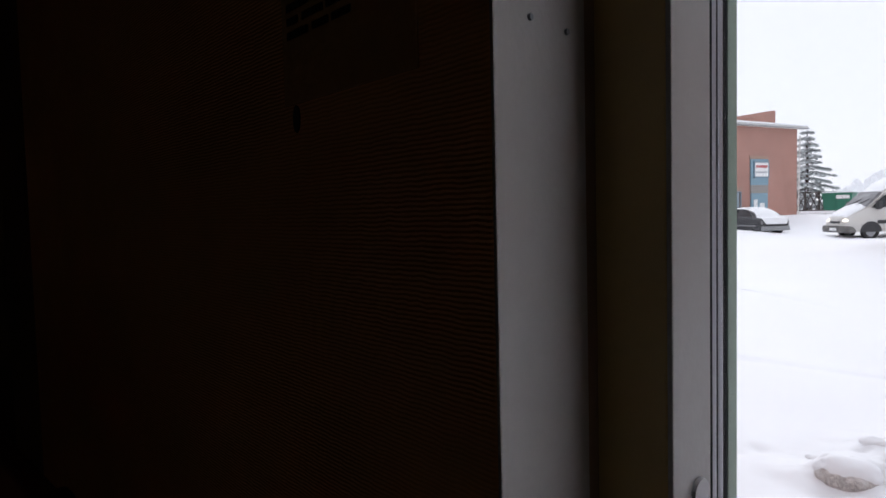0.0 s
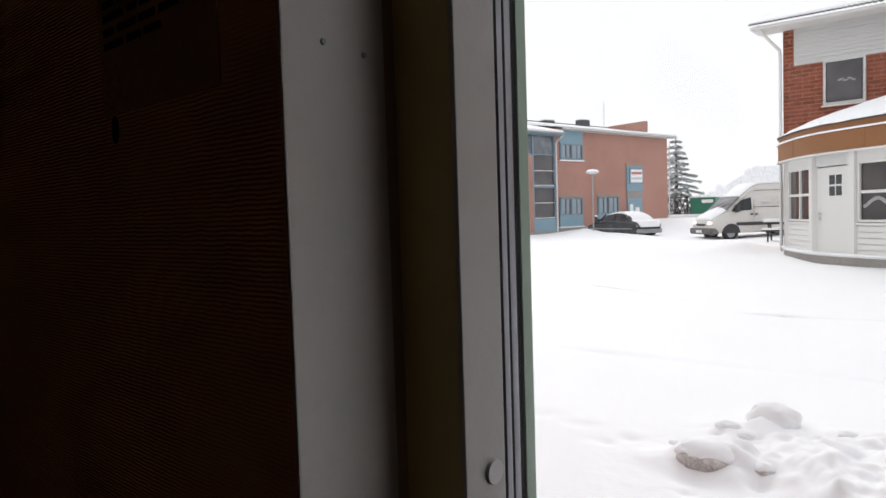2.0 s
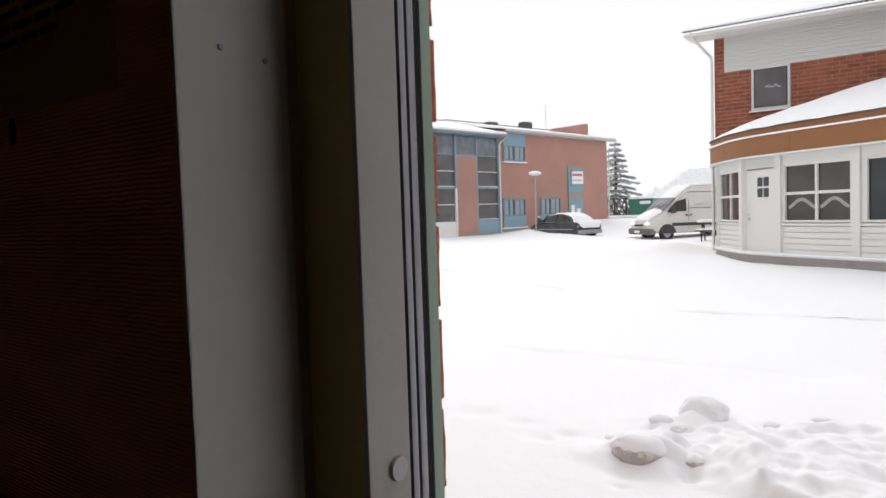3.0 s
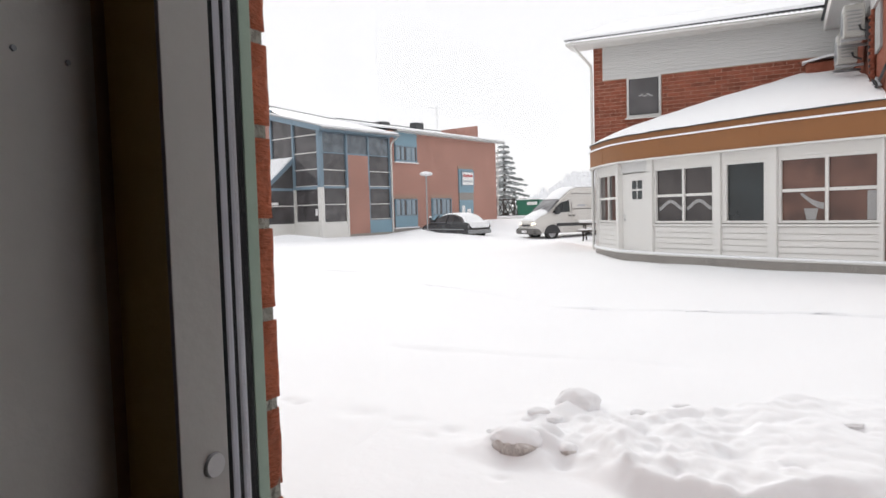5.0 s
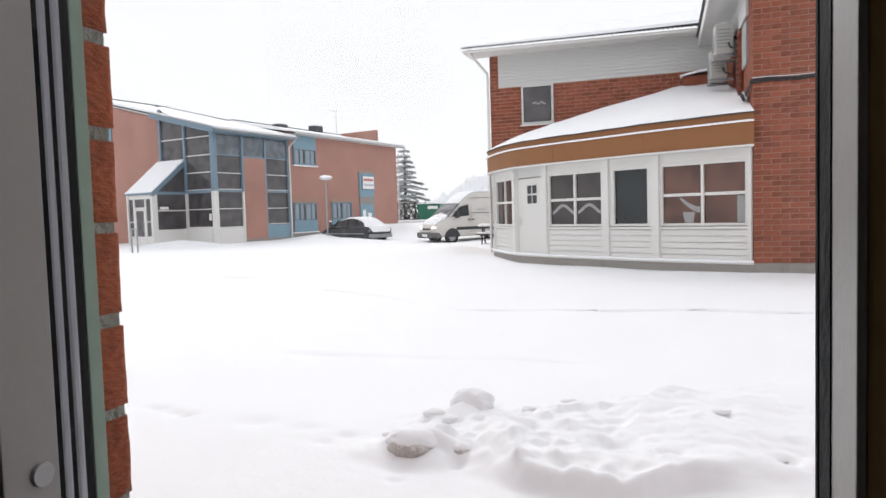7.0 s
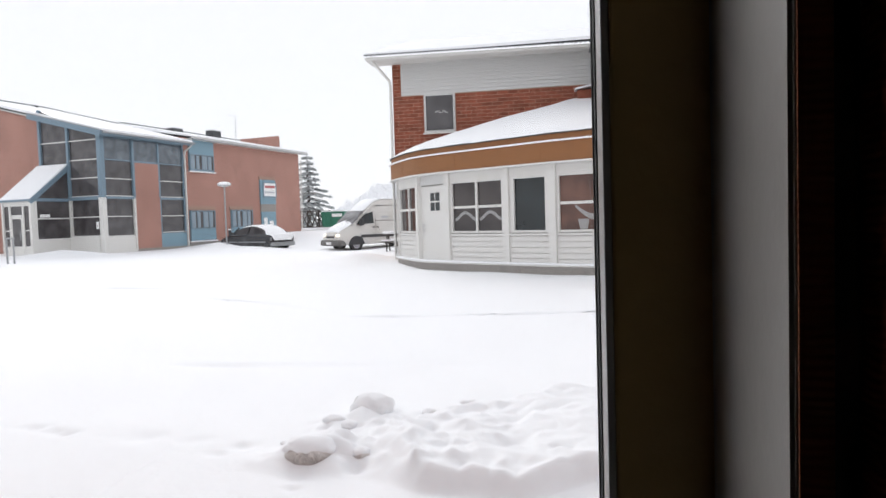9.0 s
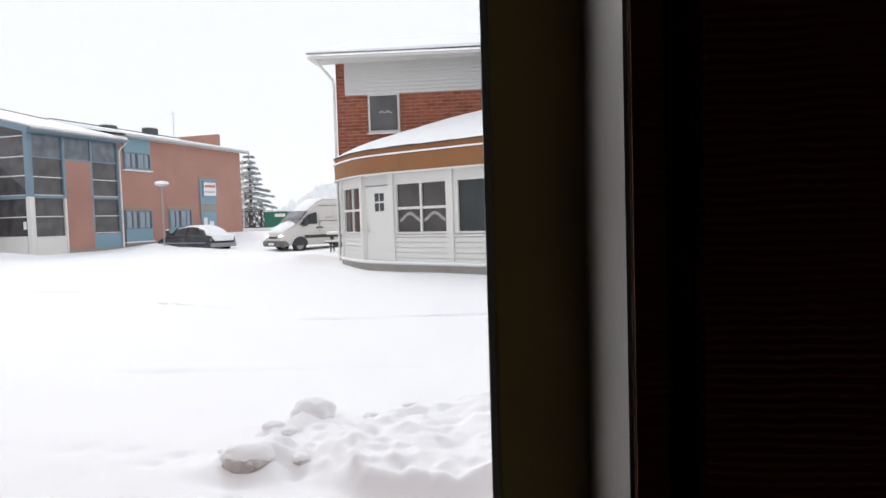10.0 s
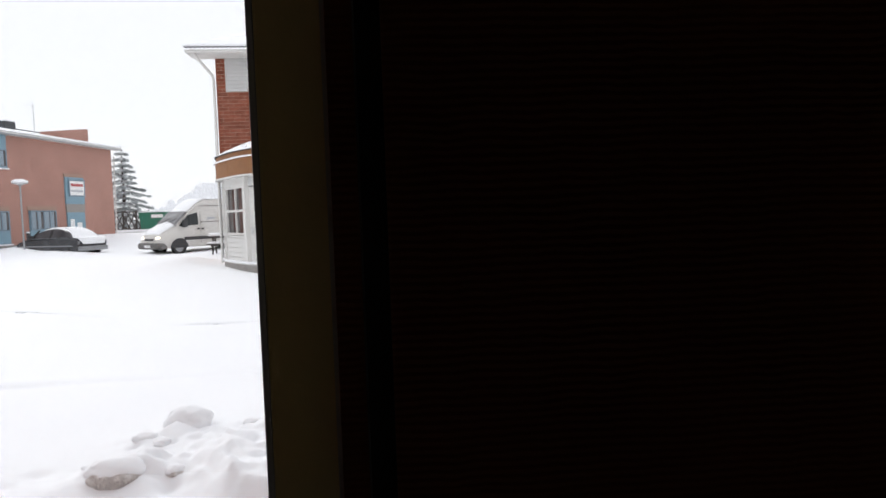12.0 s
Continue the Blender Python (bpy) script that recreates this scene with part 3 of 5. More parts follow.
# ---- bricks round the window, outside ----
def window_bricks():
    wall = tagged(part("wall_outer", block(-0.9, 0.405, -0.3, -0.2425, 0.4545, 2.4), MORTAR), "rough red brick outer wall beside the window", "wall", kind="structure")
    part("mortar_bed", block(0.3052, 0.405, -0.3, 0.9, 0.4545, 2.4), MORTAR, wall)
    part("mortar_bed", block(-0.249, 0.405, -0.3, 0.309, 0.449, 0.66), MORTAR, wall)
    part("mortar_bed", block(-0.249, 0.405, 2.12, 0.309, 0.449, 2.4), MORTAR, wall)
    for x0, x1, z0, z1 in ((-7.0, -0.9, -0.4, 3.1), (0.9, 7.0, -0.4, 3.1), (-0.9, 0.9, 2.4, 3.1)):
        part("facade", block(x0, 0.403, z0, x1, 0.5, z1), FACADE, wall, "red brick facade")
    shapes = []
    for k in range(6):
        bm = block(-0.1285, 0, 0, 0.1285, 0.056, 0.066)
        bmesh.ops.subdivide_edges(bm, edges=bm.edges[:], cuts=7, use_grid_fill=True)
        for v in bm.verts:
            e = [min(abs(v.co.x - 0.1285), abs(v.co.x + 0.1285)), min(v.co.y, 0.056 - v.co.y), min(v.co.z, 0.066 - v.co.z)]
            edge = sum(1 for q in e if q < 0.003)
            c = Vector((0, 0.028, 0.033))
            p = v.co * 40 + Vector((k * 9, 0, 0))
            v.co += (c - v.co).normalized() * (0.0022 * (edge > 1) + 0.0009 * noise.noise(p) + 0.0006 * noise.noise(p * 3))
        me = bpy.data.meshes.new("brick")
        bm.to_mesh(me)
        bm.free()
        me.materials.append(BRICK_NEAR)
        me.shade_smooth()
        shapes.append(me)
    rnd = random.Random(4)
    for k in range(-8, 16):
        z = 1.1255 + 0.075 * k
        for side in (-1, 1):
            edge = -0.2393 if side < 0 else 0.302
            for j in range(2):
                b = new("brick", shapes[rnd.randrange(6)])
                b.parent = wall
                half = (k % 2) * 0.132
                b.matrix_basis = pose(edge + side * (0.1285 + j * 0.267 - half * (j > 0)) + rnd.uniform(-0.0015, 0.0015), 0.402 + rnd.uniform(-0.001, 0.001), z + rnd.uniform(-0.001, 0.001), 0, 0, rnd.uniform(-0.4, 0.4))


window_bricks()

# ---- the near building across the yard ----
NX, NY = 1.733, 13.392


def near_building():
    house = empty("brick_building", pose(NX, NY, 0))
    tagged(house, "two-storey red brick building with white siding and snowy roof", "building")
    WB = 5.5
    # main block wall (faces the window) with two openings at its visible end
    body = part("wall", block(0.004, 0.004, -0.3, 9.0, 9.0, 5.35), MORTAR_LIGHT, house, "red brick wall")
    part("plinth", block(-0.02, -0.03, -0.3, 9.0, 0.003, 0.1, 0.008), CONCRETE, house, "grey concrete plinth")
    # recessed wing behind the bay
    part("wing_wall", block(-6.28, WB + 0.009, -0.3, 0.0, WB + 5, 5.64), MORTAR_LIGHT, house, "red brick wing wall")
    part("siding", siding(-6.02, 0.0, WB - 0.03, 4.72, 5.635, 0.098), GREY_SIDING, house, "pale grey horizontal siding")
    # corrugated roof edge and white gutter of the wing
    bm = bmesh.new()
    n = 240
    top = [(-6.9 + 6.9 * i / n, 5.79 - 0.075 * i / n + 0.016 * math.sin(i * math.tau / 4.0)) for i in range(n + 1)]
    for (xa, za), (xb, zb) in zip(top, top[1:]):
        a = [bm.verts.new(c) for c in ((xa, WB - 0.74, za), (xb, WB - 0.74, zb), (xb, WB + 5, zb + 1.72), (xa, WB + 5, za + 1.72))]
        bm.faces.new(a)
        b = [bm.verts.new(c) for c in ((xa, WB - 0.74, za - 0.035), (xb, WB - 0.74, zb - 0.035))]
        bm.faces.new((a[1], a[0], b[0], b[1]))
    part("roof", bm, ROOF_DARK, house, "dark corrugated roof sheet edge")
    part("roof_snow", prism([(WB - 0.72, 5.76), (WB + 5, 7.46), (WB + 5, 7.6), (WB - 0.69, 5.85)], "x", -6.85, 0.0), SNOW, house, "snow lying on the roof")
    part("fascia", beam((-6.86, WB - 0.58, 5.69), (0.0, WB - 0.58, 5.615), 0.04, 0.1), WHITE_WOOD, house, "white eave board")
    part("soffit", block(-6.86, WB - 0.56, 5.63, 0.0, WB + 0.05, 5.66), WHITE_WOOD, house)
    part("gutter", tube([(-6.88, WB - 0.66, 5.68), (0, WB - 0.66, 5.605)], 0.04), WHITE_WOOD, house, "white rain gutter")
    part("downpipe", tube([(-6.7, WB - 0.66, 5.74), (-6.68, WB - 0.6, 5.62), (-6.34, WB - 0.08, 5.15), (-6.33, WB - 0.06, 5.0), (-6.33, WB - 0.06, 0.0)], 0.04), WHITE_WOOD, house, "white downpipe")
    upper = part("window", block(-5.36, WB - 0.05, 3.62, -4.46, WB + 0.03, 4.72, 0.01), GREY_SIDING, house, "small grey-framed upper window")
    part("pane", block(-5.27, WB - 0.062, 3.72, -4.55, WB - 0.048, 4.63), GLASS_FAR, upper)
    for x0, z0, x1, z1 in ((-5.3, 3.69, -4.52, 3.72), (-5.3, 4.63, -4.52, 4.66), (-5.3, 3.72, -5.27, 4.63), (-4.55, 3.72, -4.52, 4.63)):
        part("gasket", block(x0, WB - 0.066, z0, x1, WB - 0.048, z1), PLASTIC, upper)
    part("sill", block(-5.4, WB - 0.12, 3.58, -4.42, WB - 0.05, 3.615, 0.006), WHITE_WOOD, upper)
    bm = bmesh.new()
    for k in range(7):
        lump(0.035, (1.4, 0.25, 0.6), k + 60, 0.5, 1, bm, (-5.0 + 0.05 * k, WB - 0.066, 4.2 + 0.03 * math.sin(k * 1.9)))
    part("window_ornament", bm, CURTAIN, upper, "pale ornament in the pane")
    # low brown vent box on the wing
    part("vent_box", block(-1.05, WB - 0.35, 4.2, 0.0, WB - 0.04, 4.52, 0.01), BRICK, house, "red-brown boxed duct")
    part("box_cap", prism([(-1.12, 4.52), (-0.6, 4.62), (-0.02, 4.64), (-0.02, 4.69), (-0.6, 4.67), (-1.12, 4.57)], "y", WB - 0.4, WB - 0.05), SNOW, house, "snow on the duct")
    # side return of the main block: air conditioners, pipes, a window edge
    part("side_wall", block(-0.004, 0.03, -0.3, 0.003, WB, 5.3), BRICK, house, "red brick side wall")
    part("side_window", block(-0.05, 0.6, 3.86, 0.0, 1.3, 4.66, 0.01), CURTAIN, house, "pale side window shutter")
    part("side_siding", block(-0.06, 0.5, 4.74, -0.01, WB, 5.335), GREY_SIDING, house)
    # overhanging roof of the main block
    part("soffit", block(-0.62, -0.5, 5.34, 9.0, 9, 5.39), GREY_SIDING, house)
    part("eave_board", block(-0.66, -0.55, 5.3, -0.62, 9, 5.56, 0.008), WHITE_WOOD, house, "white verge board")
    part("eave_board", block(-0.66, -0.6, 5.3, 9.0, -0.55, 5.56, 0.008), WHITE_WOOD, house)
    part("roof_slab", prism([(-0.72, 5.56), (9.0, 5.56), (9.0, 7.6), (4.5, 7.6)], "y", -0.62, 9.0), ROOF_DARK, house)
    # windows of the main block at the visible edge
    for z0, z1 in ((0.84, 2.02), (3.74, 4.95)):
        w = part("window", block(1.15, -0.03, z0, 2.35, 0.06, z1, 0.01), WHITE_WOOD, house, "white-framed window with pale curtain")
        part("pane", block(1.24, -0.036, z0 + 0.09, 2.26, -0.024, z1 - 0.09), GLASS_DARK, w)
        part("curtain", block(1.25, -0.046, z0 + 0.1, 1.5, -0.038, z1 - 0.1), CURTAIN, w, "pale curtain edge")
        part("sill", block(1.1, -0.09, z0 - 0.05, 2.4, -0.03, z0 - 0.01, 0.006), WHITE_WOOD, w)
    part("lintel_flashing", block(1.13, -0.04, 2.26, 2.4, 0.03, 2.285), WHITE_WOOD, house)
    part("lintel", block(1.15, -0.012, 2.03, 2.35, 0.03, 2.255), BRICK_FAR, house)
    for k in range(5):
        part("board", block(1.15, -0.035, 0.13 + 0.14 * k, 2.35, 0.03, 0.255 + 0.14 * k, 0.006), WHITE_WOOD, house)
    part("conduit", tube([(-0.05, 1.75, 3.2), (-0.06, 1.75, 4.2), (-0.12, 2.0, 4.7)], 0.035, 8), CABLE, house, "black pipe lagging")
    duct = part("conduit", tube([(-0.05, 1.5, 3.3), (-0.05, 1.5, 4.72)], 0.045, 8), BRICK, house, "red-brown ribbed pipe cover")
    for k in range(11):
        part("rib", block(-0.12, 1.43, 3.36 + 0.12 * k, -0.02, 1.57, 3.41 + 0.12 * k, 0.006), BRICK, duct)
    part("conduit", tube([(-0.1, 1.9, 4.45), (-0.09, 1.75, 4.3), (-0.1, 1.7, 3.9), (-0.07, 1.62, 3.4)], 0.022, 8), CABLE, house)
    part("junction_box", block(-0.14, 1.7, 4.28, -0.01, 1.95, 4.56, 0.01), PLASTIC, house, "dark junction box")
    part("conduit", tube([(-0.06, 0.35, 3.15), (-0.1, 0.5, 3.3), (-0.08, 1.2, 3.25), (-0.06, 1.7, 3.4)], 0.03, 8), METAL_GREY, house)
    # black cable round the corner
    for dz, r in ((0.0, 0.016), (0.035, 0.014), (-0.034, 0.013)):
        run = [(-0.3, 1.6, 3.12 + dz), (-0.1, 0.9, 3.12 + dz), (-0.06, 0.2, 3.3 + dz), (-0.04, -0.03, 3.4 + dz)]
        run += [(0.24 * k, -0.035 - 0.006 * math.sin(k), 3.415 + dz * (0.7 + 0.5 * math.sin(1.3 * k + 40 * dz)) + 0.006 * math.sin(0.9 * k)) for k in range(1, 11)]
        part("cable", tube(run, r, 8), CABLE, house, "black cable" if dz else "black cable with snow on it")
    part("cable_snow", tube([(-0.02 + 0.24 * k, -0.045, 3.462 + 0.006 * math.sin(1.7 * k)) for k in range(11)], 0.006, 6), SNOW, house, "thin snow on the cable")
    for y, z in ((0.5, 3.22), (0.9, 3.15), (1.25, 3.15)):
        part("cable_loop", tube([(-0.12 - 0.05 * math.cos(a), y + 0.1 * math.sin(a), z + 0.07 * math.cos(a)) for a in [k * 0.6 for k in range(10)]], 0.014, 6), CABLE, house)
    return house


def siding(x0, x1, y, z0, z1, pitch):
    """Overlapping level boards."""
    bm = bmesh.new()
    n = round((z1 - z0) / pitch)
    for k in range(n):
        z = z0 + k * (z1 - z0) / n
        h = (z1 - z0) / n
        prism([(y, z), (y + 0.05, z), (y + 0.05, z + h), (y + 0.03, z + h)], "x", x0, x1, bm)
    return bm


HOUSE = near_building()


def air_conditioner(m):
    unit = empty("air_conditioner", m)
    tagged(unit, "beige outdoor air conditioner on a brick side wall", "air conditioner", group="air conditioners on the side wall")
    part("casing", block(-0.36, -0.42, 0, 0.0, 0.42, 0.62, 0.03), BEIGE, unit)
    bm = bmesh.new()
    bmesh.ops.create_cone(bm, cap_ends=True, segments=28, radius1=0.23, radius2=0.2, depth=0.03, matrix=pose(-0.37, -0.08, 0.31, 0, -90, 0))
    part("fan_guard", bm, METAL_GREY, unit)
    for k in range(9):
        part("guard_bar", block(-0.392, -0.3, 0.1 + 0.05 * k, -0.384, 0.14, 0.108 + 0.05 * k), METAL_GREY, unit)
    for k in range(6):
        part("louvre", block(-0.3, -0.428, 0.12 + 0.07 * k, -0.06, -0.42, 0.15 + 0.07 * k, 0.002), METAL_GREY, unit)
    part("pipe", tube([(-0.1, -0.43, 0.2), (-0.08, -0.52, 0.1), (0.06, -0.56, 0.02)], 0.02, 8), CABLE, unit, "black insulated pipe")
    for y in (-0.3, 0.3):
        part("bracket", block(-0.4, y - 0.02, -0.06, 0.12, y + 0.02, -0.005, 0.004), METAL_GREY, unit)
    part("snow_cap", lump(0.3, (0.6, 1.4, 0.12), 3, 0.2, 2, at=(-0.18, 0, 0.63)), SNOW, unit, "thin cap of snow", True)
    return unit


ac = air_conditioner(pose(NX - 0.14, NY + 2.3, 4.35))
copy_thing(ac, pose(NX - 0.18, NY + 3.25, 4.02))

# the curved white bay: plan corners, walking from the main block round to the wing
BAY = [(0.0, 0.0), (-1.7, 0.8), (-2.73, 1.43), (-4.21, 2.37), (-5.11, 3.17), (-6.0, 4.7), (-6.2, 5.5)]


def bay():
    thing = empty("bay_extension", pose(NX, NY, 0))
    tagged(thing, "curved white wooden bay with ochre fascia and snowy roof", "bay window")
    Z_S, Z_F, Z_T = 0.11, 2.27, 2.86

    def face_frame(p, q):
        p, q = Vector((*p, 0)), Vector((*q, 0))
        d = (q - p).normalized()
        return Matrix.Translation(p) @ Matrix(((d.x, -d.y, 0, 0), (d.y, d.x, 0, 0), (0, 0, 1, 0), (0, 0, 0, 1))), (q - p).length

    def put(name, bm, mat, m, label="", parent=None):
        ob = part(name, bm, mat, parent or thing, label)
        ob.matrix_basis = m
        return ob

    kinds = ["window", "single", "window", "door", "window", "blank"]
    for (p, q), kind in zip(zip(BAY, BAY[1:]), kinds):
        m, ln = face_frame(p, q)
        # local +x runs along the face, local +y points out of it
        put("post", block(-0.09 if p[0] < -0.1 else 0.02, -0.1, Z_S - 0.02, 0.09, 0.07, Z_F - 0.02, 0.012), WHITE_WOOD, m)
        put("backing", block(0.0, -0.14, Z_S - 0.02, ln, -0.1, Z_F), GLASS_DARK if kind == "blank" else WHITE_WOOD, m) if kind in ("blank", "door") else None
        a, b = 0.09, ln - 0.09
        sill, head = 0.8, 1.98
        if kind in ("window", "single"):
            put("header", block(a, -0.1, head + 0.06, b, 0.02, Z_F - 0.02, 0.006), WHITE_WOOD, m)
            put("header_board", block(a, -0.08, head + 0.068, b, 0.032, head + 0.125, 0.004), WHITE_WOOD, m)
            put("header_board", block(a, -0.08, head + 0.135, b, 0.026, Z_F - 0.03, 0.004), WHITE_WOOD, m)
            n = 5
            for k in range(n):
                h = (sill - 0.08 - Z_S) / n
                put("board", prism([(0.0, Z_S + k * h + 0.012), (0.026, Z_S + k * h + 0.012), (0.021, Z_S + (k + 1) * h - 0.004), (-0.02, Z_S + (k + 1) * h)], "x", a, b), WHITE_WOOD, m)
            put("board_back", block(a, -0.1, Z_S, b, -0.002, sill - 0.06), WHITE_WOOD, m)
            put("sill", block(a, -0.1, sill - 0.06, b, 0.06, sill - 0.015, 0.006), WHITE_WOOD, m)
            w = put("window", block(a, -0.1, sill - 0.015, b, -0.07, sill + 0.0), WHITE_WOOD, m, "white window with divided panes")
            inset = 0.05 if kind == "window" else 0.11
            for x0, x1, z0, z1 in ((a, a + inset, sill, head + 0.06), (b - inset, b, sill, head + 0.06), (a + inset, b - inset, sill, sill + 0.05), (a + inset, b - inset, head + 0.0, head + 0.06)):
                part("frame", block(x0, -0.09, z0, x1, 0.015, z1, 0.005), WHITE_WOOD, w)
            if kind == "window":
                mx, mz = (a + b) / 2, (sill + head) / 2 + 0.02
                part("mullion", block(mx - 0.028, -0.07, sill + 0.05, mx + 0.028, 0.008, head, 0.004), WHITE_WOOD, w)
                part("transom", block(a + inset, -0.07, mz - 0.03, b - inset, 0.004, mz + 0.03, 0.004), WHITE_WOOD, w)
                for x0, x1 in ((a + inset, mx - 0.028), (mx + 0.028, b - inset)):
                    for z0, z1 in ((sill + 0.05, mz - 0.03), (mz + 0.03, head)):
                        part("pane", block(x0, -0.05, z0, x1, -0.04, z1), GLASS_REFLECT if ln > 1.8 else GLASS_GREY, w, "pane with a dull reflection painted into its colour")
                if ln > 1.5 and p[0] > -5:
                    # pale curtains and a pot close behind the panes
                    if ln < 1.9 and p[0] < -2:
                        for xa, xb in ((a + 0.1, mx - 0.06), (mx + 0.06, b - 0.1)):
                            bm = bmesh.new()
                            pts = [(xa + (xb - xa) * i / 24, mz - 0.3 + 0.17 * math.sin(math.pi * i / 24) ** 1.5) for i in range(25)]
                            for (x0, z0), (x1, z1) in zip(pts, pts[1:]):
                                beam((x0, -0.037, z0), (x1, -0.037, z1), 0.004, 0.07, bm)
                            part("swag_curtain", bm, CURTAIN, w, "pale swag curtain in the pane")
                    else:
                        bm = bmesh.new()
                        pts = [(mx + 0.06 + 0.4 * i / 16, mz - 0.3 + 0.24 * (i / 16) ** 1.6) for i in range(17)]
                        for i, ((x0, z0), (x1, z1)) in enumerate(zip(pts, pts[1:])):
                            beam((x0, -0.037, z0), (x1, -0.037, z1), 0.004, 0.12 - 0.005 * i, bm)
                        pot = prism([(mx + 0.2, sill + 0.06), (mx + 0.36, sill + 0.06), (mx + 0.41, sill + 0.27), (mx + 0.16, sill + 0.27)], "y", -0.039, -0.034, bevel=0.001)
                        part("plant_pot", pot, CURTAIN, w, "white plant pot behind the pane")
                        part("side_curtain", block(a + inset + 0.01, -0.039, sill + 0.06, a + inset + 0.16, -0.035, mz - 0.05), CURTAIN, w, "pale side curtain")
                        part("swag_curtain", bm, CURTAIN, w, "pale swag curtain in the pane")
            else:
                part("pane", block(a + inset, -0.05, sill + 0.05, b - inset, -0.04, head), GLASS_DARK, w, "large dark single pane")
        elif kind == "door":
            put("header", block(a, -0.1, head + 0.02, b, 0.0, Z_F - 0.02, 0.006), GREY_SIDING, m)
            door = put("door", block(a, -0.09, Z_S, b, -0.02, head - 0.01, 0.008), WHITE_WOOD, m, "white panelled door with four small panes")
            cx = a + 0.4 * (b - a)
            for i in range(2):
                for j in range(2):
                    x0, z0 = cx - 0.02 + i * 0.2 - 0.12, 1.36 + j * 0.24
                    part("pane", block(x0, -0.024, z0, x0 + 0.165, -0.012, z0 + 0.2), GLASS_DARK, door)
            part("door_frame", block(cx - 0.18, -0.025, 1.31, cx + 0.285, -0.017, 1.84, 0.002), WHITE_WOOD, door)
            part("door_handle", tube([(b - 0.1, -0.015, 0.98), (b - 0.1, 0.04, 0.98), (b - 0.2, 0.05, 0.98)], 0.014, 8), METAL_GREY, door, "steel lever handle")
            part("lock", block(b - 0.13, -0.02, 0.84, b - 0.08, 0.0, 0.9, 0.004), METAL_GREY, door)

    # everything that follows the whole curve
    def ribbon(inner, outer, z0, z1):
        bm = bmesh.new()
        lo = curve(outer)
        li = curve(inner)
        rows = []
        for (xo, yo), (xi, yi) in zip(lo, li):
            rows.append([bm.verts.new(c) for c in ((xo, yo, z0), (xo, yo, z1), (xi, yi, z1), (xi, yi, z0))])
        for r0, r1 in zip(rows, rows[1:]):
            for k in range(4):
                bm.faces.new((r0[k], r0[(k + 1) % 4], r1[(k + 1) % 4], r1[k]))
        bm.faces.new(rows[0])
        bm.faces.new(rows[-1])
        bmesh.ops.recalc_face_normals(bm, faces=bm.faces[:])
        return bm

    part("plinth", ribbon(-0.3, 0.05, -0.35, 0.075), CONCRETE, thing, "grey concrete plinth")
    part("skirting", ribbon(-0.2, 0.075, 0.075, 0.11), WHITE_WOOD, thing, "white skirting with snow")
    part("skirting_snow", ribbon(-0.05, 0.105, 0.111, 0.15), SNOW, thing)
    part("fascia", ribbon(-0.2, 0.17, Z_F, 2.68), OCHRE, thing, "ochre fascia band")
    part("fascia_lip", ribbon(-0.2, 0.2, Z_F - 0.035, Z_F), WHITE_WOOD, thing)
    part("snow_line", ribbon(-0.1, 0.215, 2.68, 2.715), SNOW, thing, "thin line of snow on the ledge")
    part("fascia", ribbon(-0.2, 0.15, 2.715, Z_T - 0.02), OCHRE, thing, "ochre upper fascia")
    part("drip_edge", ribbon(-0.2, 0.185, Z_T - 0.02, Z_T + 0.002), ROOF_DARK, thing, "dark metal drip edge")
    for k in range(9, 48, 13):
        xa, ya = curve(0.172)[k]
        part("joint_strip", block(xa - 0.006, ya - 0.004, Z_F + 0.01, xa + 0.006, ya + 0.004, 2.65), OCHRE, thing)
    # snow roof: from the curved edge up to the corner of the two walls
    bm = bmesh.new()
    edge = curve(0.205)
    rings = []
    N = 18
    for k in range(N + 1):
        u = k / N
        row = []
        for i, (x, y) in enumerate(edge):
            s = i / (len(edge) - 1)
            apex = Vector((-0.012 - 0.9 * smooth(0.0, 0.4, s), 5.5, 4.22 + 0.06 * smooth(0.0, 0.3, s)))
            p = Vector((x, y, Z_T)).lerp(apex, u)
            p.z += 0.07 * math.sin(math.pi * u ** 0.75) * min(1, max(0.0, -x) / 5.0) ** 1.5 + 0.1 * math.sin(min(1, u * 6) * math.pi / 2) + 0.05 * noise.noise(p * 0.8) * u + 0.02 * noise.noise(p * 2.5)
            # a small wind ledge where the drift leans on the side wall
            p.z += 0.05 * smooth(0.16, 0.2, u + 0.04 * noise.noise(p * 1.5)) * smooth(0.3, 0.05, s) - 0.06 * pit(s, u, 0.06, 0.7, 0.05, 0.12)
            row.append(bm.verts.new(p))
        rings.append(row)
    low = [bm.verts.new((x, y, Z_T + 0.004)) for x, y in edge]
    rings.insert(0, low)
    for r0, r1 in zip(rings, rings[1:]):
        for i in range(len(r0) - 1):
            bm.faces.new((r0[i], r0[i + 1], r1[i + 1], r1[i]))
    bmesh.ops.recalc_face_normals(bm, faces=bm.faces[:])
    part("roof_snow", bm, SNOW, thing, "smooth drift of snow over the roof", True)


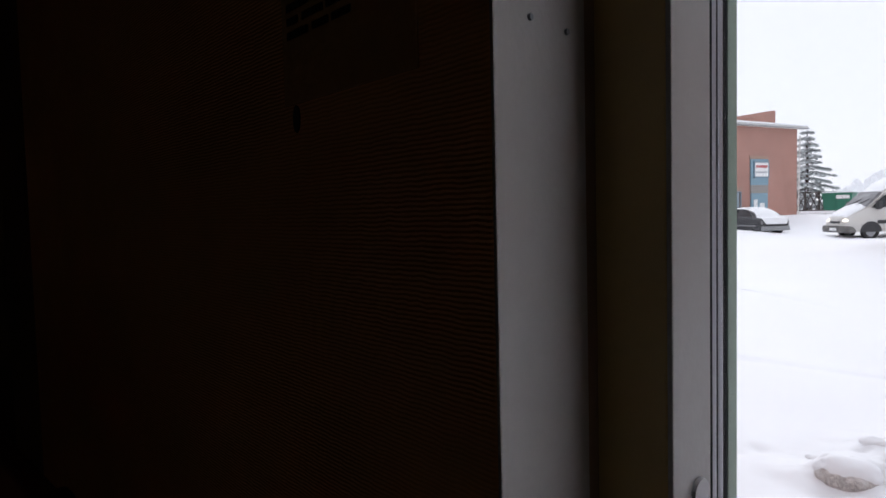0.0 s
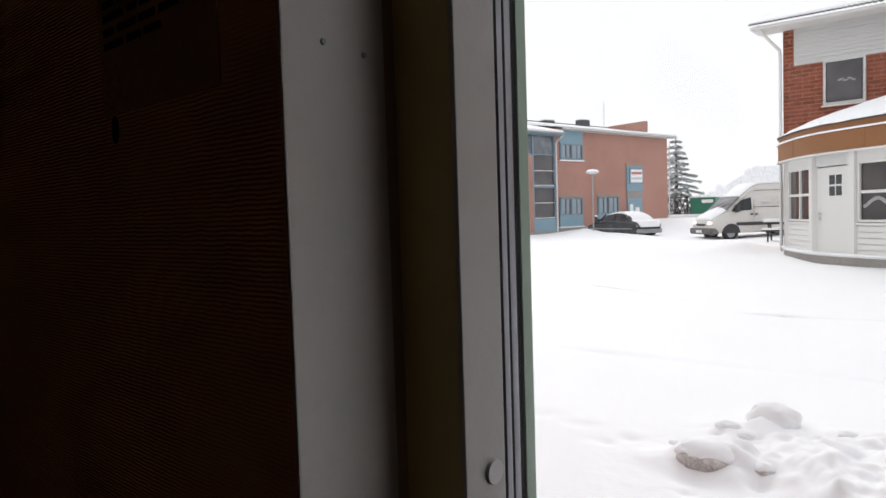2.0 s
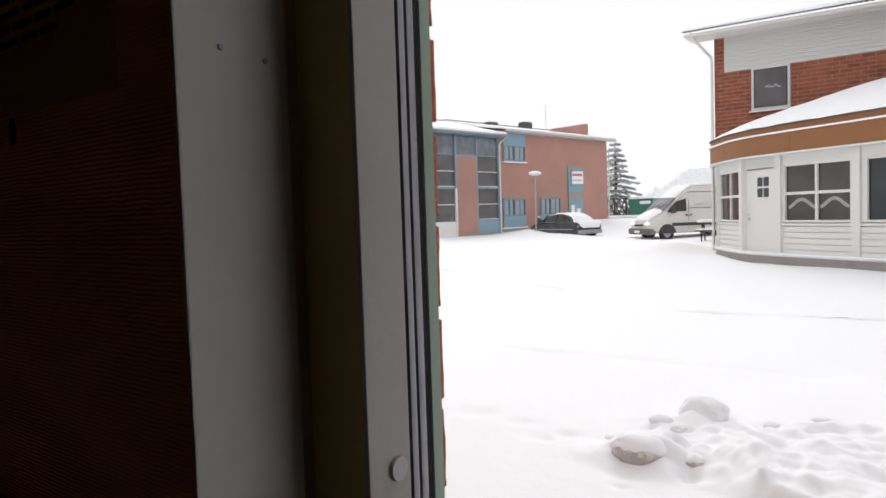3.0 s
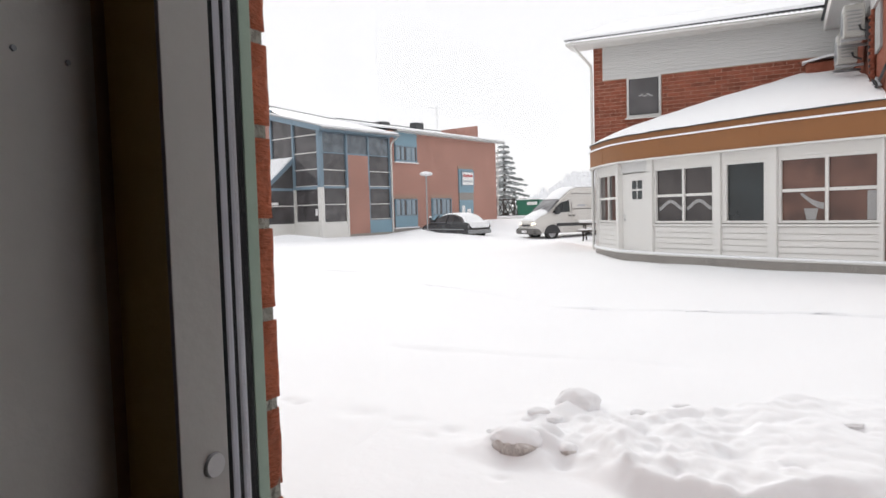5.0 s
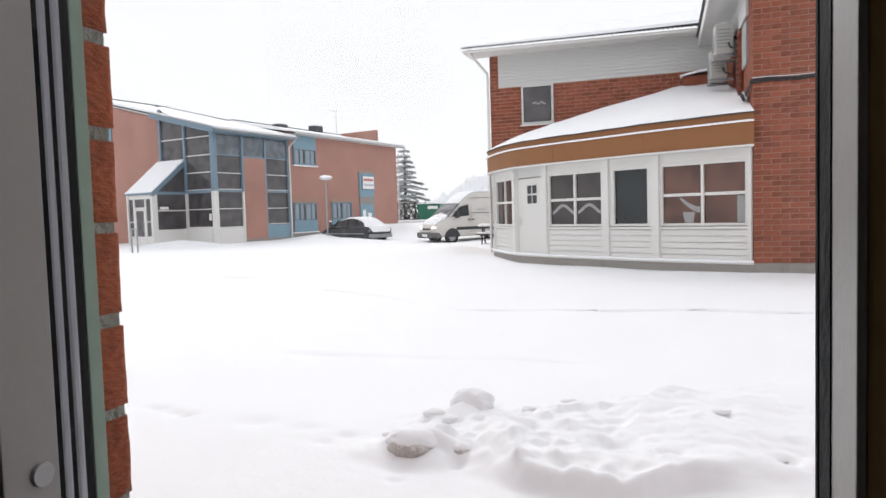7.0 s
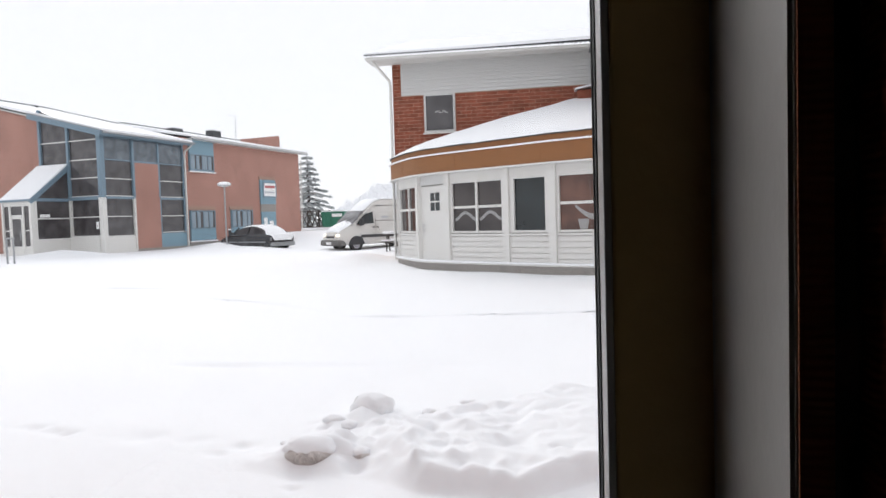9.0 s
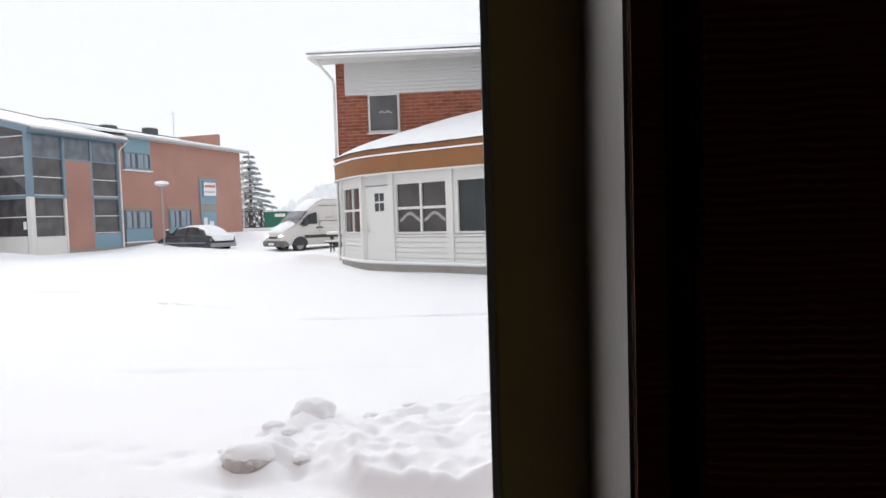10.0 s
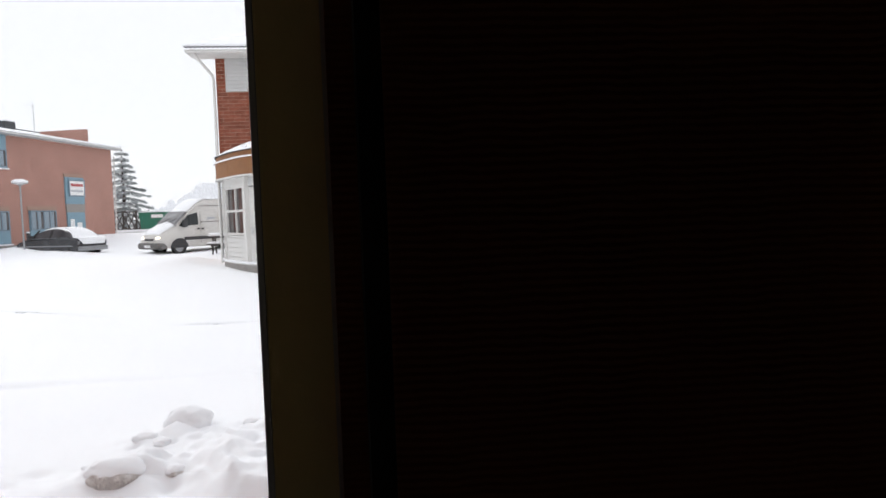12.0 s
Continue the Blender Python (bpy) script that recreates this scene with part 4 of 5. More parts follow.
def curve(off):
    """The bay's plan line moved outwards by off, its corners eased."""
    pts = [Vector(p) for p in BAY]
    fine = []
    for i in range(len(pts) - 1):
        p0, p1, p2, p3 = pts[max(i - 1, 0)], pts[i], pts[i + 1], pts[min(i + 2, len(pts) - 1)]
        for k in range(8):
            t = k / 8
            fine.append(0.5 * ((2 * p1) + (p2 - p0) * t + (2 * p0 - 5 * p1 + 4 * p2 - p3) * t * t + (3 * p1 - p0 - 3 * p2 + p3) * t ** 3))
    fine.append(pts[-1])
    out = []
    for i, p in enumerate(fine):
        d = (fine[min(i + 1, len(fine) - 1)] - fine[max(i - 1, 0)]).normalized()
        n = Vector((-d.y, d.x)) * off
        out.append((-0.001 if i == 0 else p.x + n.x, p.y + n.y))
    return out


bay()

# ---- the far building: local x runs along its long front, local y back from it ----
FAR = pose(-24.3, 31.8, -0.15, 0, 0, 79) @ pose(0.344, 0, 0) @ Matrix.Diagonal((0.957, 1, 1, 1))


def far_building():
    h = empty("far_brick_building", FAR)
    tagged(h, "two-storey brick building with glazed blue stairwell, snowy roof", "building")
    L, E, RZ, RT = 20.1, 6.55, 9.5, 12.0
    # the body leaves room for the glazed corner
    part("wall", block(6.6, 0.15, -0.6, L, 11.0, E + 0.34), BRICK_FAR, h, "red brick front wall")
    part("gable_wall", prism([(4.6, -0.6), (13.5, -0.6), (13.5, RZ - 0.4), (RT, RZ - 0.1), (4.6, E + (RZ - E) * 4.6 / RT - 0.1)], "x", 0.1, 6.6), BRICK_FAR, h, "red brick gable wall")
    part("stair_core", block(0.35, 0.35, -0.6, 6.6, 4.6, E - 0.1), GLASS_FAR, h, "dark glazed stairwell")
    part("core_top", prism([(0.3, E - 0.15), (4.6, E - 0.15), (4.6, E + (RZ - E) * 4.6 / RT - 0.12)], "x", 0.35, 6.6), GLASS_FAR, h)
    # roof with snow on it
    def slope(y, up):
        return E + (RZ - E) * y / RT + up
    # the stairwell's roof reaches further out than the roof over the gable wall
    split = 4.9
    part("roof", prism([(-0.5, slope(-0.5, 0.0)), (split, slope(split, 0.0)), (split, slope(split, 0.1)), (-0.5, slope(-0.5, 0.1))], "x", -0.35, 6.9), ROOF_DARK, h, "dark roof edge")
    part("roof", prism([(split, slope(split, 0.0)), (RT, RZ), (14.0, RZ - 0.4), (14.0, RZ - 0.3), (RT, RZ + 0.1), (split, slope(split, 0.1))], "x", -0.05, 6.9), ROOF_DARK, h, "dark roof edge")
    part("roof", prism([(-0.25, 6.86), (5.5, 8.0), (11.0, 6.86), (11.0, 6.94), (5.5, 8.08), (-0.25, 6.94)], "x", 7.0, L + 0.7), ROOF_DARK, h)
    part("roof_snow", prism([(-0.45, slope(-0.5, 0.1)), (1.0, slope(1.0, -0.15)), (split, slope(split, 0.02)), (split, slope(split, 0.24)), (-0.4, slope(-0.5, 0.24))], "x", -0.3, 6.96, bevel=0.03), SNOW, h, "even snow on the roof")
    part("roof_snow", prism([(split, slope(split, 0.1)), (RT, RZ - 0.2), (13.9, RZ - 0.3), (13.9, RZ - 0.18), (RT, RZ + 0.25), (split, slope(split, 0.24))], "x", -0.02, 6.96, bevel=0.03), SNOW, h)
    part("roof_snow", prism([(-0.22, 6.94), (5.5, 7.9), (10.9, 6.96), (10.9, 7.08), (5.5, 8.22), (-0.15, 7.06)], "x", 6.93, L + 0.65, bevel=0.04), SNOW, h)
    for a, b in (((-0.1, RT, RZ + 0.29), (6.9, RT, RZ + 0.29)), ((6.92, RT, RZ + 0.27), (6.92, 5.6, slope(5.6, 0.27))), ((6.92, 5.5, 8.27), (L + 0.6, 5.5, 8.27))):
        part("ridge_cap", beam(a, b, 0.1, 0.05), ROOF_DARK, h)
    part("fascia", beam((-0.35, -0.52, slope(-0.5, -0.02)), (6.9, -0.52, slope(-0.5, -0.02)), 0.05, 0.2), BLUE_PALE, h, "pale blue eave board")
    part("gutter", tube([(-0.3, -0.6, slope(-0.5, 0.02)), (6.9, -0.6, slope(-0.5, 0.02))], 0.06, 8), METAL_GREY, h)
    part("fascia", beam((6.98, -0.28, 6.87), (L + 0.7, -0.28, 6.87), 0.05, 0.1), WHITE_WOOD, h, "white eave board")
    part("gutter", tube([(6.98, -0.34, 6.8), (L + 0.7, -0.34, 6.8)], 0.045, 8), METAL_GREY, h)
    part("soffit", block(6.98, -0.25, 6.78, L + 0.6, 0.15, 6.82), WHITE_WOOD, h)
    part("verge_board", beam((-0.38, -0.5, slope(-0.5, -0.05)), (-0.38, split, slope(split, -0.05)), 0.06, 0.3), BLUE_PALE, h, "pale blue verge board")
    part("verge_soffit", beam((-0.13, -0.4, slope(-0.5, -0.14)), (-0.13, split, slope(split, -0.14)), 0.44, 0.04), BLUE_PALE, h)
    part("verge_board", beam((-0.02, split, slope(split, 0.02)), (-0.02, RT, RZ + 0.02), 0.05, 0.16), WHITE_WOOD, h, "white verge board")
    part("verge_flashing", beam((-0.43, -0.5, slope(-0.5, 0.13)), (-0.43, split, slope(split, 0.13)), 0.05, 0.06), METAL_GREY, h)
    part("downpipe", tube([(6.75, -0.55, 6.4), (6.6, -0.1, 6.0), (6.55, -0.05, 5.8), (6.55, -0.05, -0.3)], 0.06, 8), WHITE_WOOD, h, "pale downpipe")
    part("downpipe", tube([(L + 0.1, 0.0, 6.3), (L + 0.08, 0.1, 0.0)], 0.05, 8), WHITE_WOOD, h)
    part("plinth", block(2.4, -0.04, -0.6, 6.6, 0.3, 0.1), CONCRETE, h)
    part("plinth", block(6.6, 0.08, -0.6, L, 0.2, 0.25), CONCRETE, h)

    # glazed front: two bays with a brick pier between
    part("pier", block(2.36, -0.02, 0.0, 4.28, 0.36, 5.05), BRICK_FAR, h, "brick pier")
    def glazing(x0, x1, z0, z1, bars, blue, glass=GLASS_FAR, y=0.0):
        w = part("window", block(x0, y + 0.1, z0, x1, y + 0.3, z1), glass, h, "tall dark stairwell glazing")
        for z, mat, th in bars:
            part("bar", block(x0, y + 0.02, z - th / 2, x1, y + 0.11, z + th / 2), mat, w)
        for x in (x0, x1):
            part("frame", block(x - 0.06, y, z0, x + 0.06, y + 0.12, z1), blue, w)
        return w
    thin = 0.05
    for x0, x1, low in ((0.24, 2.3, 0.85), (4.34, 6.45, 0.95)):
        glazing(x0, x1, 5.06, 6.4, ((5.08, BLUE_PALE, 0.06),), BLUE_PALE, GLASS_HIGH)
        glazing(x0, x1, 3.05, 5.05, ((4.05, WHITE_WOOD, thin), (3.1, WHITE_WOOD, thin)), BLUE_PALE)
        glazing(x0, x1, low, 2.95, ((1.96, WHITE_WOOD, thin), (low + 0.03, WHITE_WOOD, thin)), WHITE_WOOD if x0 < 1 else BLUE_PALE)
    part("pane", block(2.36, 0.05, 5.1, 4.28, 0.3, 6.4), GLASS_HIGH, h, "pane over the pier, reflection painted pale")
    for x in (2.33, 4.31):
        part("front_post", block(x - 0.07, -0.025, 3.06, x + 0.07, 0.1, 6.42), BLUE_PALE, h, "pale blue post")
    part("head_rail", block(0.2, -0.025, 6.3, 6.5, 0.1, 6.46), BLUE_PALE, h, "pale blue head rail")
    part("belt", block(0.0, -0.03, 2.94, 2.36, 0.2, 3.06), BLUE_PALE, h, "blue belt")
    part("belt", block(4.28, -0.03, 2.94, 6.6, 0.2, 3.06), BLUE_PALE, h)
    part("belt", block(2.36, -0.03, 5.02, 4.28, 0.2, 5.12), BLUE_PALE, h)
    part("apron", block(0.3, 0.0, -0.3, 2.36, 0.2, 0.85), WHITE_WOOD, h, "white apron panel")
    part("apron", block(4.28, 0.0, 0.1, 6.5, 0.2, 0.92), BLUE, h, "blue apron panel")
    part("corner_post", block(-0.02, -0.04, 3.0, 0.23, 0.23, E - 0.1), BLUE_PALE, h, "pale blue corner post")
    part("corner_post", block(-0.02, -0.04, -0.4, 0.25, 0.25, 3.0), WHITE_WOOD, h, "white lower corner post")
    part("post", block(2.26, -0.03, 0.0, 2.38, 0.3, 3.0), WHITE_WOOD, h)

    # glazed end: local y runs away from the corner
    part("end_pane", prism([(0.2, 0.9), (2.4, 0.9), (2.4, 7.1), (0.2, 6.45)], "x", 0.12, 0.3), GLASS_FAR, h, "dark end glazing")
    part("end_pane", prism([(2.4, 4.85), (4.5, 4.85), (4.5, 8.0), (2.4, 7.25)], "x", 0.12, 0.3), GLASS_FAR, h)
    part("end_apron", block(-0.01, 0.3, -0.4, 0.3, 2.6, 0.9), WHITE_WOOD, h, "white apron panel")
    for y, z0, z1, mat in ((2.42, 3.0, 7.3, BLUE_PALE), (2.42, -0.3, 3.0, WHITE_WOOD), (4.55, 3.0, 8.05, BLUE_PALE)):
        part("end_post", block(0.0, y - 0.08, z0, 0.2, y + 0.08, z1), mat, h)
    for z, ya, yb in ((6.16, 0.2, 4.5), (5.1, 0.2, 2.4), (4.1, 0.2, 2.4), (3.1, 0.2, 2.4), (1.96, 0.2, 2.4), (0.92, 0.2, 2.4)):
        part("end_bar", block(0.05, ya, z - 0.028, 0.13, yb, z + 0.028), WHITE_WOOD, h)
    part("end_belt", block(-0.02, 0.3, 2.9, 0.2, 2.6, 3.08), BLUE_PALE, h)
    part("end_belt", block(-0.02, 2.5, 4.74, 0.2, 4.6, 4.9), BLUE_PALE, h)

    # porch in front of the end: snowy lean-to roof, glazed cheek, door
    y0, y1, d = 2.5, 4.7, 2.36
    part("porch_roof", prism([(0.05, 4.78), (-d - 0.1, 2.86), (-d - 0.1, 2.94), (0.05, 4.88)], "y", y0 - 0.1, y1 + 0.15), BLUE_PALE, h, "lean-to porch roof edge")
    part("porch_snow", prism([(0.0, 4.87), (-d - 0.05, 2.94), (-d - 0.05, 3.0), (0.0, 4.95)], "y", y0 - 0.02, y1 + 0.1), SNOW, h, "snow on the porch roof")
    part("porch_cheek", prism([(0.0, 3.0), (-d + 0.2, 3.0), (0.0, 4.75)], "y", y0 + 0.02, y0 + 0.1), GLASS_FAR, h, "dark glazed cheek")
    part("porch_rake", beam((0.05, y0 - 0.02, 4.7), (-d - 0.05, y0 - 0.02, 2.8), 0.1, 0.2), BLUE_PALE, h)
    part("porch_belt", block(-d, y0 - 0.02, 2.86, 0.0, y0 + 0.12, 3.02), BLUE_PALE, h)
    part("porch_glass", block(-d + 0.35, y0 + 0.03, 0.85, 0.0, y0 + 0.1, 2.86), GLASS_FAR, h, "dark porch pane")
    part("porch_bar", block(-d + 0.3, y0 - 0.01, 1.9, 0.0, y0 + 0.05, 1.97), WHITE_WOOD, h)
    part("porch_apron", block(-d, y0 - 0.01, -0.4, 0.0, y0 + 0.12, 0.85), WHITE_WOOD, h)
    part("porch_post", block(-d - 0.02, y0 - 0.03, -0.4, -d + 0.34, y0 + 0.14, 2.86), WHITE_WOOD, h)
    part("porch_post", block(-d - 0.04, y1 - 0.12, -0.4, -d + 0.12, y1, 2.86), WHITE_WOOD, h)
    part("porch_front", block(-d + 0.06, y0 + 0.14, 0.0, -d + 0.16, y1 - 0.12, 2.8), GLASS_FAR, h, "dark glazed porch front")
    part("porch_back", block(-d + 0.1, y1 - 0.1, -0.4, 0.1, y1, 2.9), WHITE_WOOD, h)
    part("porch_kick", block(-d + 0.02, y0 + 0.14, -0.4, -d + 0.1, y1 - 0.12, 0.5), WHITE_WOOD, h, "white kick panel")
    part("porch_head", block(-d + 0.0, y0 + 0.14, 2.62, -d + 0.1, y1 - 0.12, 2.86), WHITE_WOOD, h)
    for y in (y0 + 0.62, y1 - 0.58):
        part("porch_mullion", block(-d + 0.0, y - 0.06, 0.5, -d + 0.1, y + 0.06, 2.62), WHITE_WOOD, h)
    for a, b in ((y0 + 0.14, y0 + 0.56), (y1 - 0.52, y1 - 0.12)):
        part("porch_transom", block(-d + 0.02, a, 1.3, -d + 0.1, b, 1.36), WHITE_WOOD, h)
    part("porch_transom", block(-d + 0.0, y0 + 0.68, 2.06, -d + 0.1, y1 - 0.64, 2.16), WHITE_WOOD, h)
    door = part("door", block(-d + 0.03, y0 + 0.69, 0.5, -d + 0.055, y1 - 0.65, 2.05), GLASS_FAR, h, "white-framed glass entrance door")
    for a, b in ((y0 + 0.69, y0 + 0.78), (y1 - 0.74, y1 - 0.65)):
        part("door_stile", block(-d + 0.0, a, -0.1, -d + 0.08, b, 2.05), WHITE_WOOD, door)
    part("door_rail", block(-d + 0.0, y0 + 0.78, 1.95, -d + 0.08, y1 - 0.74, 2.05), WHITE_WOOD, door)
    part("door_pull", tube([(-d - 0.05, y0 + 0.82, 0.8), (-d - 0.05, y0 + 0.82, 1.3)], 0.02, 6), METAL_GREY, door, "steel pull bar")
    part("wall_lamp", block(-0.12, 9.2, 1.5, 0.1, 9.4, 1.85, 0.03), PLASTIC, h, "small dark wall lamp")
    part("notice", block(0.0, 0.32, 1.3, -0.03, 0.5, 1.7), SIGN_WHITE, h)
    part("notice", block(-d + 0.5, y0 - 0.03, 2.0, -d + 1.1, y0 - 0.012, 2.16), SIGN_WHITE, h, "small white notice")

    # windows in the brick front
    def blue_window(x0, x1, z0, z1, split, lintel=True):
        w = part("window", block(x0, 0.06, z0, x1, 0.2, z1), BLUE, h, "blue-panelled window with curtains")
        lo, hi = (split, z1) if lintel else (z0 + 0.05, split)
        part("pane", block(x0 + 0.08, 0.04, lo + 0.05, x1 - 0.08, 0.065, hi - 0.06), GLASS_FAR, w)
        n = 4
        for k in range(n + 1):
            xm = x0 + 0.08 + (x1 - x0 - 0.16) * k / n
            part("bar", block(xm - 0.04, 0.02, lo, xm + 0.04, 0.06, hi), BLUE_PALE, w)
            if k < n:
                wide = (0.34, 0.22, 0.4, 0.28)[k]
                part("curtain", block(xm + 0.06, 0.03, lo + 0.08, xm + 0.06 + wide, 0.038, hi - 0.09), FAR_CURTAIN, w)
        for z in (lo + 0.03, hi - 0.03):
            part("bar", block(x0 + 0.04, 0.018, z - 0.03, x1 - 0.04, 0.058, z + 0.03), BLUE_PALE, w)
        part("sill", block(x0 - 0.08, -0.02, z0 - 0.08, x1 + 0.08, 0.15, z0 - 0.01), SNOW, w, "snowy sill")
        if lintel:
            part("lintel", block(x0 - 0.12, 0.11, z1 + 0.01, x1 + 0.12, 0.2, z1 + 0.28), LINTEL, w)
    blue_window(7.1, 9.5, 4.82, 6.85, 5.9, False)
    blue_window(6.95, 9.4, 0.35, 2.28, 1.1)
    blue_window(11.1, 13.55, 0.45, 2.32, 1.1)
    part("sign_panel", block(14.6, 0.05, 2.75, 16.55, 0.2, 4.55), BLUE, h, "blue panel over the door")
    part("sign_head", block(14.55, 0.1, 4.56, 16.6, 0.2, 4.8), LINTEL, h)
    sign = part("sign", block(14.95, -0.02, 3.34, 16.45, 0.05, 4.3, 0.02), SIGN_WHITE, h, "white sign with a red and a grey bar")
    for k in range(5):
        part("sign_bar", block(15.06 + 0.26 * k, -0.032, 3.94, 15.27 + 0.26 * k, -0.018, 4.13 - 0.02 * (k % 2)), SIGN_RED, sign)
        part("sign_bar", block(15.08 + 0.25 * k, -0.032, 3.56, 15.27 + 0.25 * k, -0.018, 3.7), SIGN_GREY, sign)
    for a, b, c, e in ((14.86, 3.25, 14.95, 4.39), (16.45, 3.25, 16.54, 4.39), (14.95, 3.25, 16.45, 3.34), (14.95, 4.3, 16.45, 4.39)):
        part("sign_frame", block(a, -0.03, b, c, 0.05, e), BLUE_PALE, sign, "blue frame")
    part("door_head", block(14.6, 0.06, 2.2, 16.55, 0.2, 2.74), CONCRETE, h)
    d2 = part("door", block(14.65, 0.06, 0.1, 16.5, 0.2, 2.19), BLUE, h, "pale blue service door")
    part("notice", block(14.9, 0.03, 1.2, 15.3, 0.058, 1.75), SIGN_WHITE, d2)
    part("notice", block(15.6, 0.03, 0.9, 16.1, 0.058, 1.5), SIGN_WHITE, d2)
    # a window high in the gable
    part("window", block(0.0, 9.15, 4.9, 0.15, 10.9, 7.6), BLUE, h, "blue gable window")
    part("pane", block(-0.02, 9.27, 5.05, 0.02, 10.8, 6.45), GLASS_FAR, h)
    part("sill", block(-0.12, 9.07, 4.82, 0.1, 11.0, 4.9), WHITE_WOOD, h, "pale sill")
    # chimneys, vent, aerial
    for x, w, y, z in ((11.7, 1.0, 5.3, 8.42), (15.8, 1.0, 5.1, 8.66)):
        part("chimney", block(x, y, 8.0, x + w, y + 0.7, z, 0.03), ROOF_DARK, h, "dark sheet-clad chimney")
        part("chimney_snow", block(x, y, z, x + w, y + 0.7, z + 0.08, 0.03), SNOW, h)
    part("lift_house", prism([(17.5, 7.0), (20.6, 7.0), (20.6, 8.42), (20.4, 8.46), (17.5, 8.02)], "y", 2.2, 3.8), BRICK_FAR, h, "brick roof house")
    part("roof_vent", tube([(5.2, 11.0, 9.0), (5.2, 11.0, 9.62)], 0.12, 8), ROOF_DARK, h)
    part("roof_vent", tube([(19.4, 4.2, 7.7), (19.4, 4.2, 8.2)], 0.06, 8), ROOF_DARK, h)
    aerial = tube([(18.8, 5.2, 7.9), (18.8, 5.2, 10.4)], 0.018, 6)
    for z, w in ((10.1, 1.1), (9.6, 0.35), (9.1, 0.35)):
        tube([(18.8 - w, 5.2, z), (18.8 + 0.2, 5.2, z)], 0.012, 5, aerial)
    part("aerial", aerial, METAL_GREY, h, "thin roof aerial")


far_building()


# ---- vehicles ----
def wheel(x, y, z, r, w, parent):
    def ring(r0, r1, y0, y1, seg=28):
        bm = bmesh.new()
        rows = []
        for i in range(seg):
            a = i * math.tau / seg
            rows.append([bm.verts.new((x + math.cos(a) * rr, yy, z + math.sin(a) * rr)) for rr, yy in ((r0, y0), (r1 * 0.96, y0), (r1, y0 + (y1 - y0) * 0.2), (r1, y0 + (y1 - y0) * 0.8), (r1 * 0.96, y1), (r0, y1))])
        for i in range(seg):
            a, b = rows[i], rows[(i + 1) % seg]
            for k in range(6):
                bm.faces.new((a[k], b[k], b[(k + 1) % 6], a[(k + 1) % 6]))
        bmesh.ops.recalc_face_normals(bm, faces=bm.faces[:])
        return bm
    hub = empty("wheel")
    hub.parent = parent
    part("tyre", ring(r * 0.62, r, y - w / 2, y + w / 2), TYRE, hub, "black winter tyre", True)
    rim = ring(r * 0.12, r * 0.62, y - w * 0.35, y + w * 0.35)
    for k in range(5):
        a = k * math.tau / 5
        beam((x, y, z), (x + math.cos(a) * r * 0.55, y, z + math.sin(a) * r * 0.55), w * 0.5, r * 0.16, rim, (0, 1, 0))
    part("rim", rim, RIM, hub, "grey wheel rim")


def loft(sections):
    """A shell through cross-sections, each a list of the same number of points."""
    bm = bmesh.new()
    rows = [[bm.verts.new(p) for p in s] for s in sections]
    n = len(rows[0])
    for a, b in zip(rows, rows[1:]):
        for k in range(n):
            bm.faces.new((a[k], a[(k + 1) % n], b[(k + 1) % n], b[k]))
    bm.faces.new(rows[0])
    bm.faces.new(rows[-1])
    bmesh.ops.recalc_face_normals(bm, faces=bm.faces[:])
    return bm


